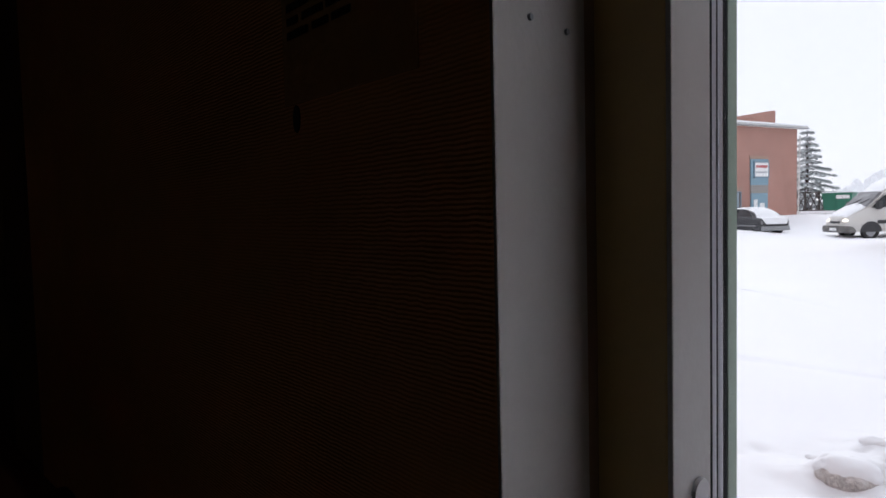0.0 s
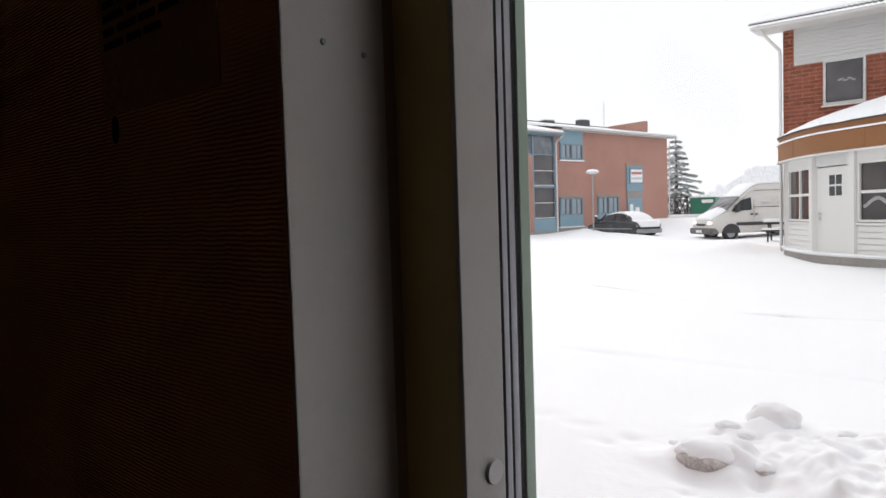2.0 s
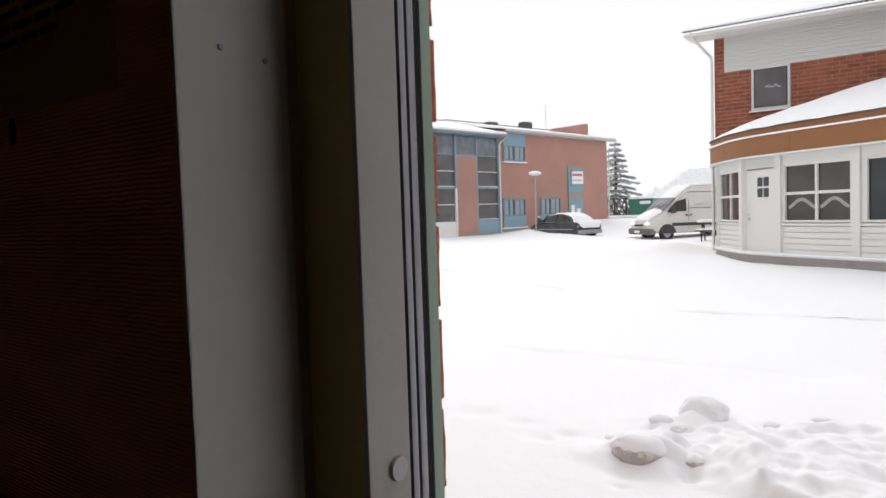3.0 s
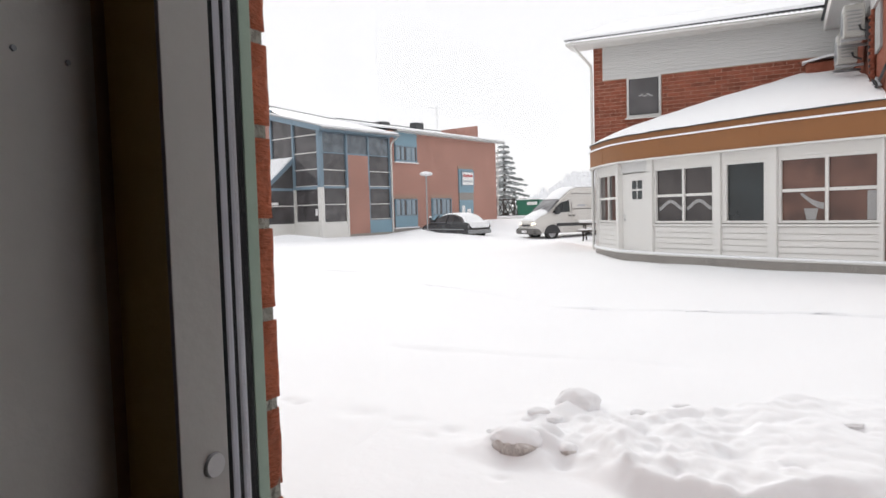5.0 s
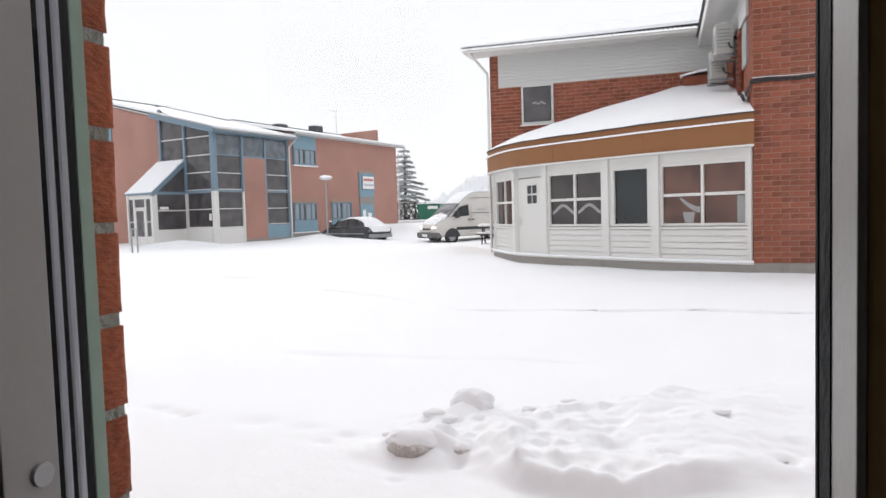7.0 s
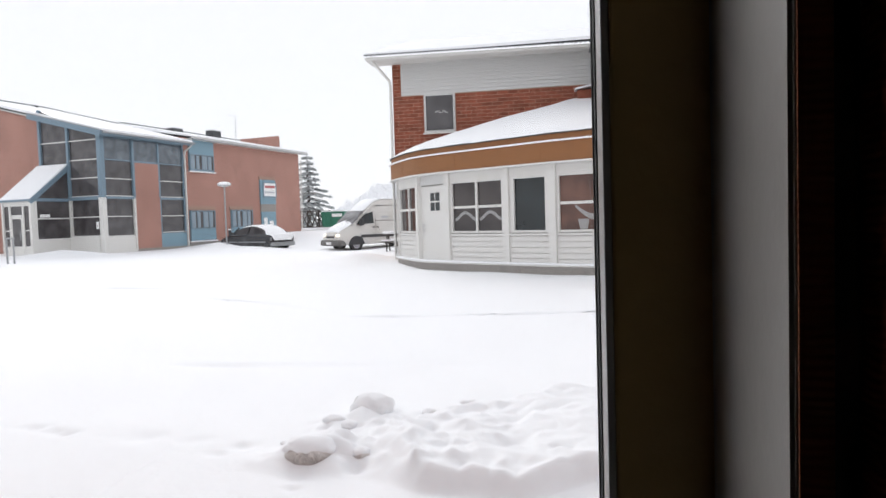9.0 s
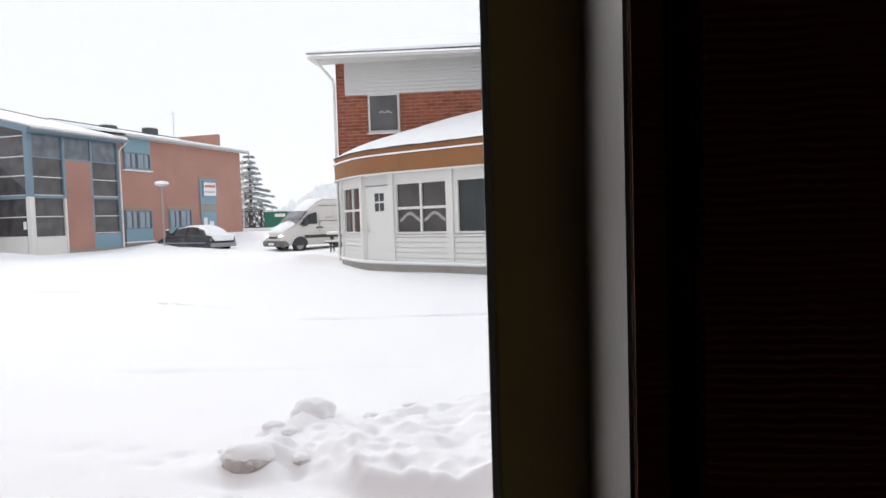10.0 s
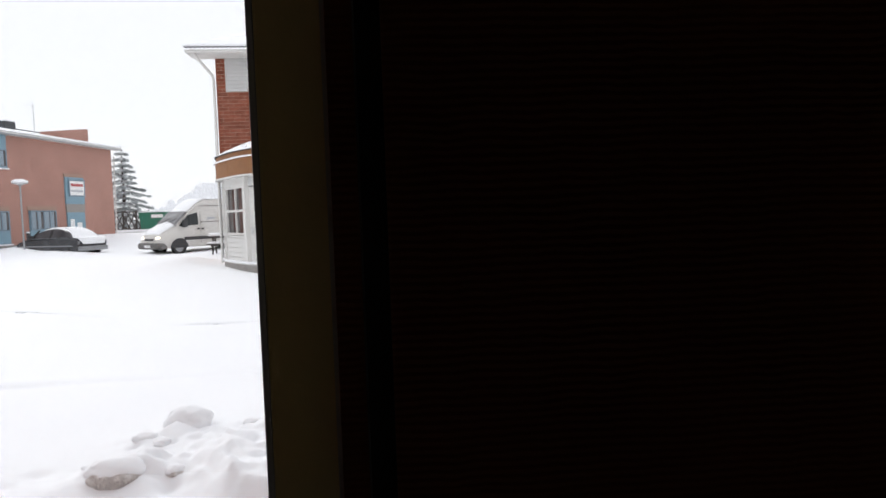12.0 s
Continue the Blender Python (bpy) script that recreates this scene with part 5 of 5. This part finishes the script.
def van():
    """Front at +x, wheels on z = 0."""
    v = empty("delivery_van", pose(-9.65, 34.35, -0.39, 0, 0, 228))
    tagged(v, "white high-roofed delivery van, snowy bonnet and windscreen", "van")
    # sections from the rear doors to the nose: x, underside, top, half width low, half width at the top
    secs = []
    for x, zb, zt, wl, wt in ((-2.92, 0.45, 2.5, 0.93, 0.78), (-2.84, 0.38, 2.58, 0.97, 0.84), (-1.2, 0.34, 2.64, 0.98, 0.85), (0.2, 0.34, 2.62, 0.98, 0.85), (0.5, 0.34, 2.52, 0.98, 0.83), (0.85, 0.34, 2.3, 0.98, 0.81), (1.35, 0.34, 1.84, 0.98, 0.8), (1.86, 0.34, 1.4, 0.98, 0.8), (2.1, 0.34, 1.29, 0.97, 0.8), (2.35, 0.34, 1.18, 0.95, 0.78), (2.55, 0.36, 1.04, 0.9, 0.74), (2.68, 0.4, 0.9, 0.84, 0.7), (2.74, 0.46, 0.72, 0.78, 0.66)):
        waist = min(1.3, zb + (zt - zb) * 0.62)
        half = [(wl * 0.93, zb), (wl, zb + 0.14), (wl, waist), (wl * 0.4 + wt * 0.6, waist + (zt - waist) * 0.7), (wt, zt - 0.1 * (zt - zb) / 2.2), (wt - 0.05, zt - 0.03), (wt - 0.16, zt), (wt * 0.4, zt + 0.02)]
        secs.append([(x, -w, z) for w, z in half] + [(x, w, z) for w, z in reversed(half)])
    part("body", loft(secs), VAN, v, "dirty white body", True)
    part("bumper", block(2.3, -0.93, 0.3, 2.84, 0.93, 0.6, 0.09), BUMPER, v, "dull grey front bumper")
    part("grille", block(2.62, -0.4, 0.7, 2.755, 0.4, 0.8, 0.02), PLASTIC, v, "dark grille slot")
    part("number_plate", block(2.835, -0.26, 0.38, 2.852, 0.26, 0.5), SIGN_WHITE, v)
    for s in (-1, 1):
        part("headlamp", lump(0.15, (0.9, 1.25, 0.62), 5, 0.03, 3, at=(2.61, s * 0.64, 0.82)), LAMP_LIT, v, "lit headlamp", True)
        part("side_window", loft([[(0.72, s * 0.9, 1.42), (1.7, s * 0.9, 1.38), (1.22, s * 0.86, 1.86), (0.72, s * 0.86, 2.0)], [(0.72, s * 0.985, 1.4), (1.72, s * 0.985, 1.36), (1.24, s * 0.925, 1.86), (0.72, s * 0.915, 2.0)]]), GLASS_DARK, v)
        part("window_bar", beam((1.12, s * 0.97, 1.4), (1.12, s * 0.935, 1.92), 0.03, 0.04), PLASTIC, v)
        part("roof_seam", block(-2.8, s * 0.868, 2.3, 0.55, s * 0.9, 2.325), PLASTIC, v, "dark seam under the raised roof")
        part("pillar", beam((1.82, s * 0.84, 1.38), (0.6, s * 0.84, 2.44), 0.06, 0.07), VAN, v, "pale windscreen pillar")
        part("door_seam", block(0.6, s * 0.972, 0.5, 0.615, s * 0.985, 1.9), PLASTIC, v)
        part("door_handle", block(0.42, s * 0.975, 1.16, 0.56, s * 1.0, 1.24, 0.01), PLASTIC, v)
        part("door_handle", block(0.66, s * 0.975, 1.16, 0.8, s * 1.0, 1.24, 0.01), PLASTIC, v)
        part("side_strip", block(-2.6, s * 0.965, 0.68, 1.5, s * 0.995, 0.84, 0.015), PLASTIC, v, "dark rubbing strip")
        part("rail_line", block(-2.7, s * 0.955, 1.52, 0.6, s * 0.975, 1.55), PLASTIC, v)
        mirror = block(1.42, s * 1.0, 1.3, 1.6, s * 1.22, 1.66, 0.03)
        part("mirror", mirror, PLASTIC, v, "black wing mirror")
        for k, w in enumerate((0.16, 0.28, 0.12, 0.42)):
            part("lettering_bar", block(-1.7 + 0.5 * k, s * 0.952, 1.66, -1.7 + 0.5 * k + w, s * 0.966, 1.76), SIGN_GREY, v)
        wheel(1.75, s * 0.86, 0.34, 0.35, 0.24, v)
        wheel(-1.75, s * 0.86, 0.34, 0.35, 0.24, v)
        part("wheel_arch", prism([(1.75 + 0.45 * math.cos(a), 0.34 + 0.45 * math.sin(a)) for a in [math.pi * k / 14 for k in range(15)]], "y", s * 0.93, s * 0.99), PLASTIC, v)
    part("windscreen", loft([[(1.18, -0.74, 2.0), (1.18, 0.74, 2.0), (1.25, 0.74, 2.07), (1.25, -0.74, 2.07)], [(1.84, -0.79, 1.4), (1.84, 0.79, 1.4), (1.91, 0.79, 1.47), (1.91, -0.79, 1.47)]]), FROSTED, v, "grey windscreen half covered by snow")
    for y0, y1 in ((-0.5, 0.05), (0.12, 0.66)):
        part("wiper", beam((1.92, y0, 1.48), (1.64, y1, 1.75), 0.03, 0.02), PLASTIC, v)
    bonnet = loft([[(x, -w - 0.04 * math.sin(9 * x), z - 0.03), (x, -w * 0.85, z + 0.05), (x, 0, z + 0.08 + 0.02 * math.sin(7 * x)), (x, w * 0.85, z + 0.05), (x, w, z - 0.03)] for x, z, w in ((1.74, 1.53, 0.6), (1.84, 1.47, 0.76), (1.95, 1.39, 0.8), (2.1, 1.31, 0.8), (2.3, 1.22, 0.78), (2.48, 1.12, 0.74), (2.6, 1.0, 0.66))])
    part("bonnet_snow", bonnet, SNOW, v, "snow on the bonnet", True)
    front = loft([[(x, -w, z), (x, -w * 0.9, z + 0.06), (x, w * 0.9, z + 0.06), (x, w, z)] for x, z, w in ((-2.8, 2.6, 0.6), (-1.2, 2.66, 0.68), (0.2, 2.64, 0.7), (0.5, 2.54, 0.72), (0.85, 2.31, 0.72), (1.1, 2.09, 0.71), (1.22, 1.98, 0.66))])
    part("roof_snow", front, SNOW, v, "snow over the roof and its sloping front", True)


def car():
    c = empty("black_saloon_car", pose(-16.55, 34.4, -0.36, 0, 0, 154))
    tagged(c, "black saloon car with snow on boot and roof", "car")
    secs = []
    for x, zb, zt, w in ((-2.25, 0.45, 0.72, 0.7), (-2.15, 0.3, 0.9, 0.82), (-1.5, 0.24, 0.98, 0.87), (0.8, 0.22, 0.94, 0.88), (1.6, 0.24, 0.84, 0.85), (2.15, 0.3, 0.7, 0.76), (2.25, 0.4, 0.58, 0.66)):
        secs.append([(x, -w * 0.92, zb), (x, -w, zb + 0.15), (x, -w, zt - 0.1), (x, -w * 0.9, zt), (x, w * 0.9, zt), (x, w, zt - 0.1), (x, w, zb + 0.15), (x, w * 0.92, zb)])
    part("body", loft(secs), CAR, c, "black body", True)
    # cabin: a smooth arch from boot to bonnet
    cab, cover = [], []
    for k in range(13):
        u = k / 12
        x = -1.85 + 3.0 * u
        zt = 0.93 + 0.47 * math.sin(math.pi * u ** 0.92) ** 0.62
        w = 0.8 - 0.2 * (zt - 0.93) / 0.47
        cab.append([(x, -0.8, 0.88), (x, -w, zt - 0.03), (x, -w + 0.1, zt), (x, w - 0.1, zt), (x, w, zt - 0.03), (x, 0.8, 0.88)])
        if k < 10:
            thick = 0.05 * math.sin(math.pi * (k + 1) / 11) + 0.02
            cover.append([(x, -w + 0.06, zt - 0.01), (x, -w + 0.14, zt + thick), (x, w - 0.14, zt + thick), (x, w - 0.06, zt - 0.01)])
    part("cabin", loft(cab), GLASS_FAR, c, "dark cabin glazing", True)
    for side in (-1, 1):
        for xa, xb, zb in ((0.98, 0.55, 1.32), (-0.3, -0.36, 1.36), (-1.62, -1.15, 1.28)):
            part("pillar", beam((xa, side * 0.795, 0.92), (xb, side * 0.66, zb), 0.05, 0.07), CAR, c)
        part("window_trim", block(-1.6, side * 0.79, 0.915, 1.0, side * 0.815, 0.94), METAL_GREY, c)
        part("mirror", block(0.72, side * 0.84, 0.95, 0.88, side * 1.0, 1.08, 0.03), CAR, c)
        part("sill_snow", block(-1.0, side * 0.86, 0.2, 1.0, side * 0.93, 0.34, 0.03), SNOW, c, "snow stuck along the sill")
    part("snow_cover", loft(cover), SNOW, c, "snow on roof and rear window", True)
    part("snow_cover", loft([[(-2.3, -0.6, 0.62), (-2.3, 0.6, 0.62), (-2.33, 0.58, 0.66), (-2.33, -0.58, 0.66)], [(-2.22, -0.74, 0.86), (-2.22, 0.74, 0.86), (-2.24, 0.72, 0.93), (-2.24, -0.72, 0.93)], [(-1.7, -0.76, 0.955), (-1.7, 0.76, 0.955), (-1.7, 0.74, 1.0), (-1.7, -0.74, 1.0)]]), SNOW, c, "snow on the boot", True)
    part("rear_bumper", block(-2.33, -0.78, 0.3, -2.12, 0.78, 0.52, 0.05), METAL_GREY, c, "pale snow-dusted rear bumper")
    for s in (-1, 1):
        wheel(1.4, s * 0.78, 0.3, 0.31, 0.2, c)
        wheel(-1.4, s * 0.78, 0.3, 0.31, 0.2, c)
        part("side_trim", block(-1.9, s * 0.865, 0.52, 1.7, s * 0.89, 0.57), METAL_GREY, c)
        part("rear_light", block(-2.22, s * 0.55, 0.62, -2.16, s * 0.8, 0.78), FROSTED, c, "snow-dusted rear light")


van()
car()


# ---- yard things ----
def lamp_post():
    p = empty("street_lamp", pose(-17.5, 32.9, -0.2))
    tagged(p, "slim grey street lamp with a snow-capped flat shade", "street lamp")
    part("pole", tube([(0, 0, -0.2), (0, 0, 2.0), (0, 0, 3.4)], 0.045, 12, taper=0.035), METAL_GREY, p)
    shade = bmesh.new()
    bmesh.ops.create_cone(shade, cap_ends=True, segments=28, radius1=0.34, radius2=0.2, depth=0.08, matrix=pose(0, 0, 3.47))
    part("shade", shade, METAL_GREY, p)
    part("globe", lump(0.1, (1, 1, 0.9), 2, 0.0, 2, at=(0, 0, 3.38)), CURTAIN, p, "", True)
    part("snow_cap", lump(0.35, (1.0, 1.0, 0.38), 8, 0.06, 3, at=(0, 0, 3.52)), SNOW, p, "cap of snow", True)


lamp_post()


def bollard(x, y, h, z=-0.15):
    p = empty("bollard", pose(x, y, z))
    tagged(p, "short dark post with a cap of snow", "bollard", group="posts by the far wall")
    part("post", tube([(0, 0, -0.3), (0, 0, h)], 0.09, 10), PLASTIC, p)
    part("snow_cap", lump(0.11, (1, 1, 0.6), 4, 0.1, 2, at=(0, 0, h + 0.03)), SNOW, p, "", True)
    return p


b0 = bollard(-21.4, 40.6, 0.95)
for x, y in ((-22.0, 44.4),):
    copy_thing(b0, pose(x, y, 0.05))

rack = empty("handrail", pose(-20.9, 22.2, -0.1))
tagged(rack, "pair of slim steel rail posts in the snow", "handrail")
for x in (0, 0.3):
    part("post", tube([(x, 0, -0.2), (x, 0, 1.0)], 0.035, 10), METAL_GREY, rack)
part("rail", tube([(-0.05, 0, 1.0), (0.35, 0, 1.0)], 0.035, 10), METAL_GREY, rack)


def picnic_table():
    t = empty("picnic_table", pose(-6.3, 27.0, -0.17, 0, 0, 8))
    tagged(t, "dark wooden picnic table with snow on top", "picnic table")
    for k in range(4):
        part("top_board", block(-0.9, -0.4 + 0.2 * k, 0.7, 0.9, -0.22 + 0.2 * k, 0.74, 0.005), WOOD_DARK, t)
    for y in (-0.85, 0.6):
        part("bench_board", block(-0.9, y, 0.42, 0.9, y + 0.25, 0.46, 0.005), WOOD_DARK, t)
        part("bench_snow", block(-0.88, y + 0.01, 0.462, 0.88, y + 0.24, 0.53, 0.03), SNOW, t, "snow on the bench")
    for x in (-0.7, 0.7):
        for s in (-1, 1):
            part("leg", beam((x, s * 0.25, 0.7), (x, s * 0.62, -0.1), 0.05, 0.1), WOOD_DARK, t)
        part("crossbar", beam((x, -0.85, 0.39), (x, 0.85, 0.39), 0.05, 0.09), WOOD_DARK, t)
    part("top_snow", block(-0.88, -0.4, 0.742, 0.88, 0.38, 0.86, 0.05), SNOW, t, "thick snow on the top")


picnic_table()


def container():
    c = empty("waste_container", pose(-21.9, 63.0, 0.3, 0, 0, 8))
    tagged(c, "green steel waste container behind the fence", "waste container")
    part("body", prism([(-1.1, 0.0), (0.75, 0.0), (1.0, 1.7), (-1.3, 1.7)], "y", -1.0, 1.0, bevel=0.03), GREEN, c)
    part("lid", block(-1.35, -1.05, 1.7, 1.05, 1.05, 1.8, 0.02), GREEN, c)
    for k in range(3):
        part("rib", block(-1.05 + 0.7 * k, -1.06, 0.05, -0.95 + 0.7 * k, -0.99, 1.7), GREEN, c)
    part("label_plate", block(-0.2, -1.085, 1.3, 0.8, -1.062, 1.6), SIGN_WHITE, c, "pale label plate")
    part("lid_snow", block(-1.3, -1.0, 1.8, 1.0, 1.0, 1.92, 0.05), SNOW, c)


container()


def fence():
    f = empty("wooden_fence", pose(-26.6, 61.6, 0.3, 0, 0, 8))
    tagged(f, "dark weathered fence with crossed slats, snow along it", "fence")
    for k in range(5):
        part("post", block(k * 1.1 - 0.06, -0.06, -0.5, k * 1.1 + 0.06, 0.06, 2.0), WOOD_DARK, f)
    for z in (0.35, 1.9):
        part("rail", block(0, -0.04, z - 0.05, 4.4, 0.04, z + 0.05), WOOD_DARK, f)
    for k in range(9):
        x = k * 0.5
        part("slat", beam((x, 0.05, 0.35), (x + 0.75, 0.05, 1.9), 0.03, 0.09), WOOD_DARK, f)
        part("slat", beam((x + 0.75, -0.05, 0.35), (x, -0.05, 1.9), 0.03, 0.09), WOOD_DARK, f)
    part("fence_snow", block(-0.1, -0.5, -0.4, 4.6, 0.3, 0.3, 0.1), SNOW, f, "snow banked against it")
    part("low_rail", block(-0.6, -1.6, -0.1, 4.8, -1.4, 0.05, 0.02), WOOD_DARK, f)
    part("low_rail_snow", block(-0.6, -1.62, 0.05, 4.8, -1.38, 0.14, 0.03), SNOW, f)


fence()


def spruce():
    t = empty("spruce_tree", pose(-25.6, 65.2, 0.3))
    tagged(t, "tall spruce with snow on its drooping boughs", "tree")
    H = 8.2
    part("trunk", tube([(0, 0, -0.3), (0.05, 0, H * 0.5), (0, 0, H)], 0.2, 8, taper=0.02), BARK, t)
    rnd = random.Random(9)
    needles, frost = bmesh.new(), bmesh.new()
    tiers, spread = 14, 9
    for i in range(tiers * spread):
        tier = i // spread
        u = max(0.0, (tier + rnd.uniform(-0.07, 0.07)) / tiers)
        z = 0.7 + (H - 0.8) * u
        reach = (3.5 * (1 - u) ** 0.85 + 0.15) * rnd.uniform(0.6, 1.08)
        a = i * 2.4 + rnd.uniform(-0.3, 0.3)
        way, side = Vector((math.cos(a), math.sin(a), 0)), Vector((-math.sin(a), math.cos(a), 0))
        for k in range(13):
            f = 0.1 + 0.9 * k / 12
            c = way * (reach * f) + Vector((0, 0, z + reach * (0.1 * f - 0.5 * f * f + 0.22 * f ** 4)))
            w = (0.3 + 0.1 * reach) * math.sin(math.pi * (0.12 + 0.83 * f)) * (1 - 0.4 * u)
            for q in (-1, -0.5, 0, 0.5, 1):
                tip = c + side * (q * w * rnd.uniform(0.7, 1.2)) + Vector((0, 0, -0.09 * abs(q) + rnd.uniform(-0.05, 0.03)))
                e1 = (side * q * 0.9 + way * 0.8 + Vector((0, 0, -0.3))).normalized() * rnd.uniform(0.1, 0.2)
                e2 = e1.cross(Vector((0, 0, 1))).normalized() * 0.045 + Vector((0, 0, 0.03))
                needles.faces.new([needles.verts.new(tip + d) for d in (e1, e2, -e1, -e2 - Vector((0, 0, 0.05)))])
                if rnd.random() < 0.55:
                    frost.faces.new([frost.verts.new(tip + Vector((0, 0, 0.05)) + d) for d in (e1 * 0.9, side * 0.06, -e1 * 0.9, -side * 0.06)])
    part("crown", needles, NEEDLE, t, "frosted needle boughs, haze painted into their colour")
    part("crown_snow", frost, SNOW, t, "snow on the boughs")


spruce()


def woods():
    """A far edge of forest; the haze of falling snow is put in as a pale glow."""
    bm = bmesh.new()
    rnd = random.Random(12)
    for i in range(150):
        x = rnd.uniform(-90, -38)
        y = 262 + rnd.uniform(-12, 12)
        h = rnd.uniform(3, 4) + 11.5 * smooth(-91, -70, x)
        r = rnd.uniform(1.7, 2.6)
        for k in range(7):
            u = k / 7
            lump(r * (1 - u) ** 0.8 + 0.4, (1, 1, 1.6), i * 3 + k, 0.3, 2, bm, (x + rnd.uniform(-0.5, 0.5), y, 1 + h * u))
    tagged(part("woods", bm, MISTY, None, "", True), "far pale forest edge, snowfall haze put in as glow", "forest", kind="stuff")


woods()


# ---- lumps of ploughed snow in front of the window ----
def clod(x, y, r, squash, seed, dirty=False, lift=0.2):
    # small grey lumps sink into the pits to put their dark shade in
    z = ground_height(x, y) - (0.8 * r if dirty and r < 0.04 else 0)
    ob = part("snow_clod", lump(r, squash, seed, 0.17, 4), GRIT_AND_SHADE if dirty else CLOD, None, "", True)
    ob.matrix_basis = pose(x, y, z + r * squash[2] * lift, 0, 0, 14)
    if dirty and r > 0.04:
        part("snow_cap", lump(r * 1.06, (squash[0] * 1.04, squash[1] * 1.08, squash[2] * 0.95), seed + 30, 0.12, 4, at=(0, r * 0.2, r * squash[2] * 0.4)), SNOW, ob, "fresh snow over the top", True)
    tagged(ob, "gritty grey lump of ploughed snow; small ones paint pit shade" if dirty else "rounded lump of ploughed snow on the heap", "snow lump", group="snow lumps of the heap")


for i, (x, y, r, sq, dirty, lift) in enumerate((
        (-1.05, 3.11, 0.1, (1.15, 0.65, 0.64), True, -0.15), (-0.8, 3.17, 0.043, (0.95, 0.8, 0.75), True, -0.2), (-0.92, 3.79, 0.128, (1.05, 0.85, 0.76), False, -0.2),
        (-1.1, 3.63, 0.05, (1.4, 0.9, 0.6), False, 0.2), (-0.9, 3.42, 0.035, (1.2, 1, 0.8), True, -0.1), (-1.27, 3.36, 0.03, (1.5, 1, 0.6), False, 0.1),
        (-0.99, 3.55, 0.035, (1.3, 1, 0.7), False, 0.1), (-0.57, 3.84, 0.04, (1.5, 1, 0.6), False, 0.1), (-0.36, 3.96, 0.04, (1.5, 1, 0.6), False, 0.1),
        (0.0, 4.24, 0.025, (1.8, 1, 0.5), True, 0.3), (-0.11, 3.96, 0.022, (1.5, 1, 0.6), True, 0.1), (0.2, 3.29, 0.03, (1.3, 1, 0.5), True, -0.35), (0.7, 3.36, 0.035, (1.4, 1, 0.5), True, -0.35),
        (0.46, 3.85, 0.035, (1.5, 1, 0.5), False, 0.0))):
    clod(x, y, r, sq, i + 1, dirty, lift)


def crumbs():
    """Icy crumbs along the plough's lines across the yard; their grey puts in the ridges' shade."""
    bm = bmesh.new()
    rnd = random.Random(21)
    for (x0, y0, x1, y1, depth), n in zip(LINES, (150, 34, 0, 20)):
        for k in range(n):
            x = x0 + (x1 - x0) * (k + rnd.random()) / n
            if noise.noise(Vector((x * 1.1, y0, 3.0))) < 0.02:
                continue
            y = y0 + (y1 - y0) * (x - x0) / (x1 - x0) + 0.12 * noise.noise(Vector((x * 0.5, 1.7, 0))) + rnd.uniform(-0.05, 0.06)
            r = rnd.uniform(0.008, 0.02)
            lump(r, (rnd.uniform(1.2, 3.6), 1.2, 0.6), k, 0.3, 1, bm, (x, y, ground_height(x, y) + 0.004))
    tagged(part("plough_crumbs", bm, CRUMB_SHADE), "icy crumbs along plough lines, ridge shade put in as grey", "ice crumbs", kind="stuff")


crumbs()


# ---- courses of the near building, brick by brick ----
def courses():
    COURSE, LONG = 0.1, 0.3
    wall = [o for o in HOUSE.children if o.name.startswith("wall")][0]
    wing = [o for o in HOUSE.children if o.name.startswith("wing_wall")][0]

    def brick_mesh(length):
        bm = block(0.006, 0, 0.006, length - 0.006, 0.04, COURSE - 0.006, 0.004)
        me = bpy.data.meshes.new("brick")
        bm.to_mesh(me)
        bm.free()
        me.materials.append(BRICK)
        return me
    shapes = {}
    rnd = random.Random(2)

    def row(x0, x1, shift):
        """Start and length of the bricks of one course, cut at both ends."""
        out, x = [], x0 - (LONG / 2 if shift else 0)
        while x < x1 - 0.02:
            s, e = max(x, x0), min(x + LONG, x1)
            if e - s > 0.03:
                out.append((s, round(e - s, 2)))
            x += LONG
        return out

    rest = bmesh.new()
    count = 0
    for k in range(52):
        z = 0.1 + k * COURSE
        end = 1.15 if (z < 2.25 or 3.66 < z < 4.95) else 1.96
        for x, ln in row(0.0, end, k % 2):
            dy = rnd.uniform(-0.003, 0.003)
            if count < 300:
                if ln not in shapes:
                    shapes[ln] = brick_mesh(ln)
                b = new("brick", shapes[ln])
                b.parent = wall
                b.matrix_basis = pose(x, -0.005 + dy, z)
                count += 1
            else:
                block(x + 0.0055, -0.005 + dy, z + 0.0055, x + ln - 0.0055, 0.035, z + COURSE - 0.0055, 0, rest)
    tagged(part("brick_courses", rest, BRICK, HOUSE), kind="stuff")
    far = bmesh.new()
    for k in range(42):
        z = 1.6 + k * COURSE
        spans = [(-6.28, -6.03)] if z > 4.64 else [(-6.28, -5.37), (-4.45, -0.05)] if 3.5 < z < 4.75 else [(-6.28, -0.05)]
        for x0, x1 in spans:
            for x, ln in row(x0, x1, k % 2):
                block(x + 0.006, 5.5 + rnd.uniform(-0.003, 0.003), z + 0.006, x + ln - 0.006, 5.54, z + COURSE - 0.006, 0, far)
    tagged(part("brick_courses", far, BRICK, HOUSE), kind="stuff")


courses()
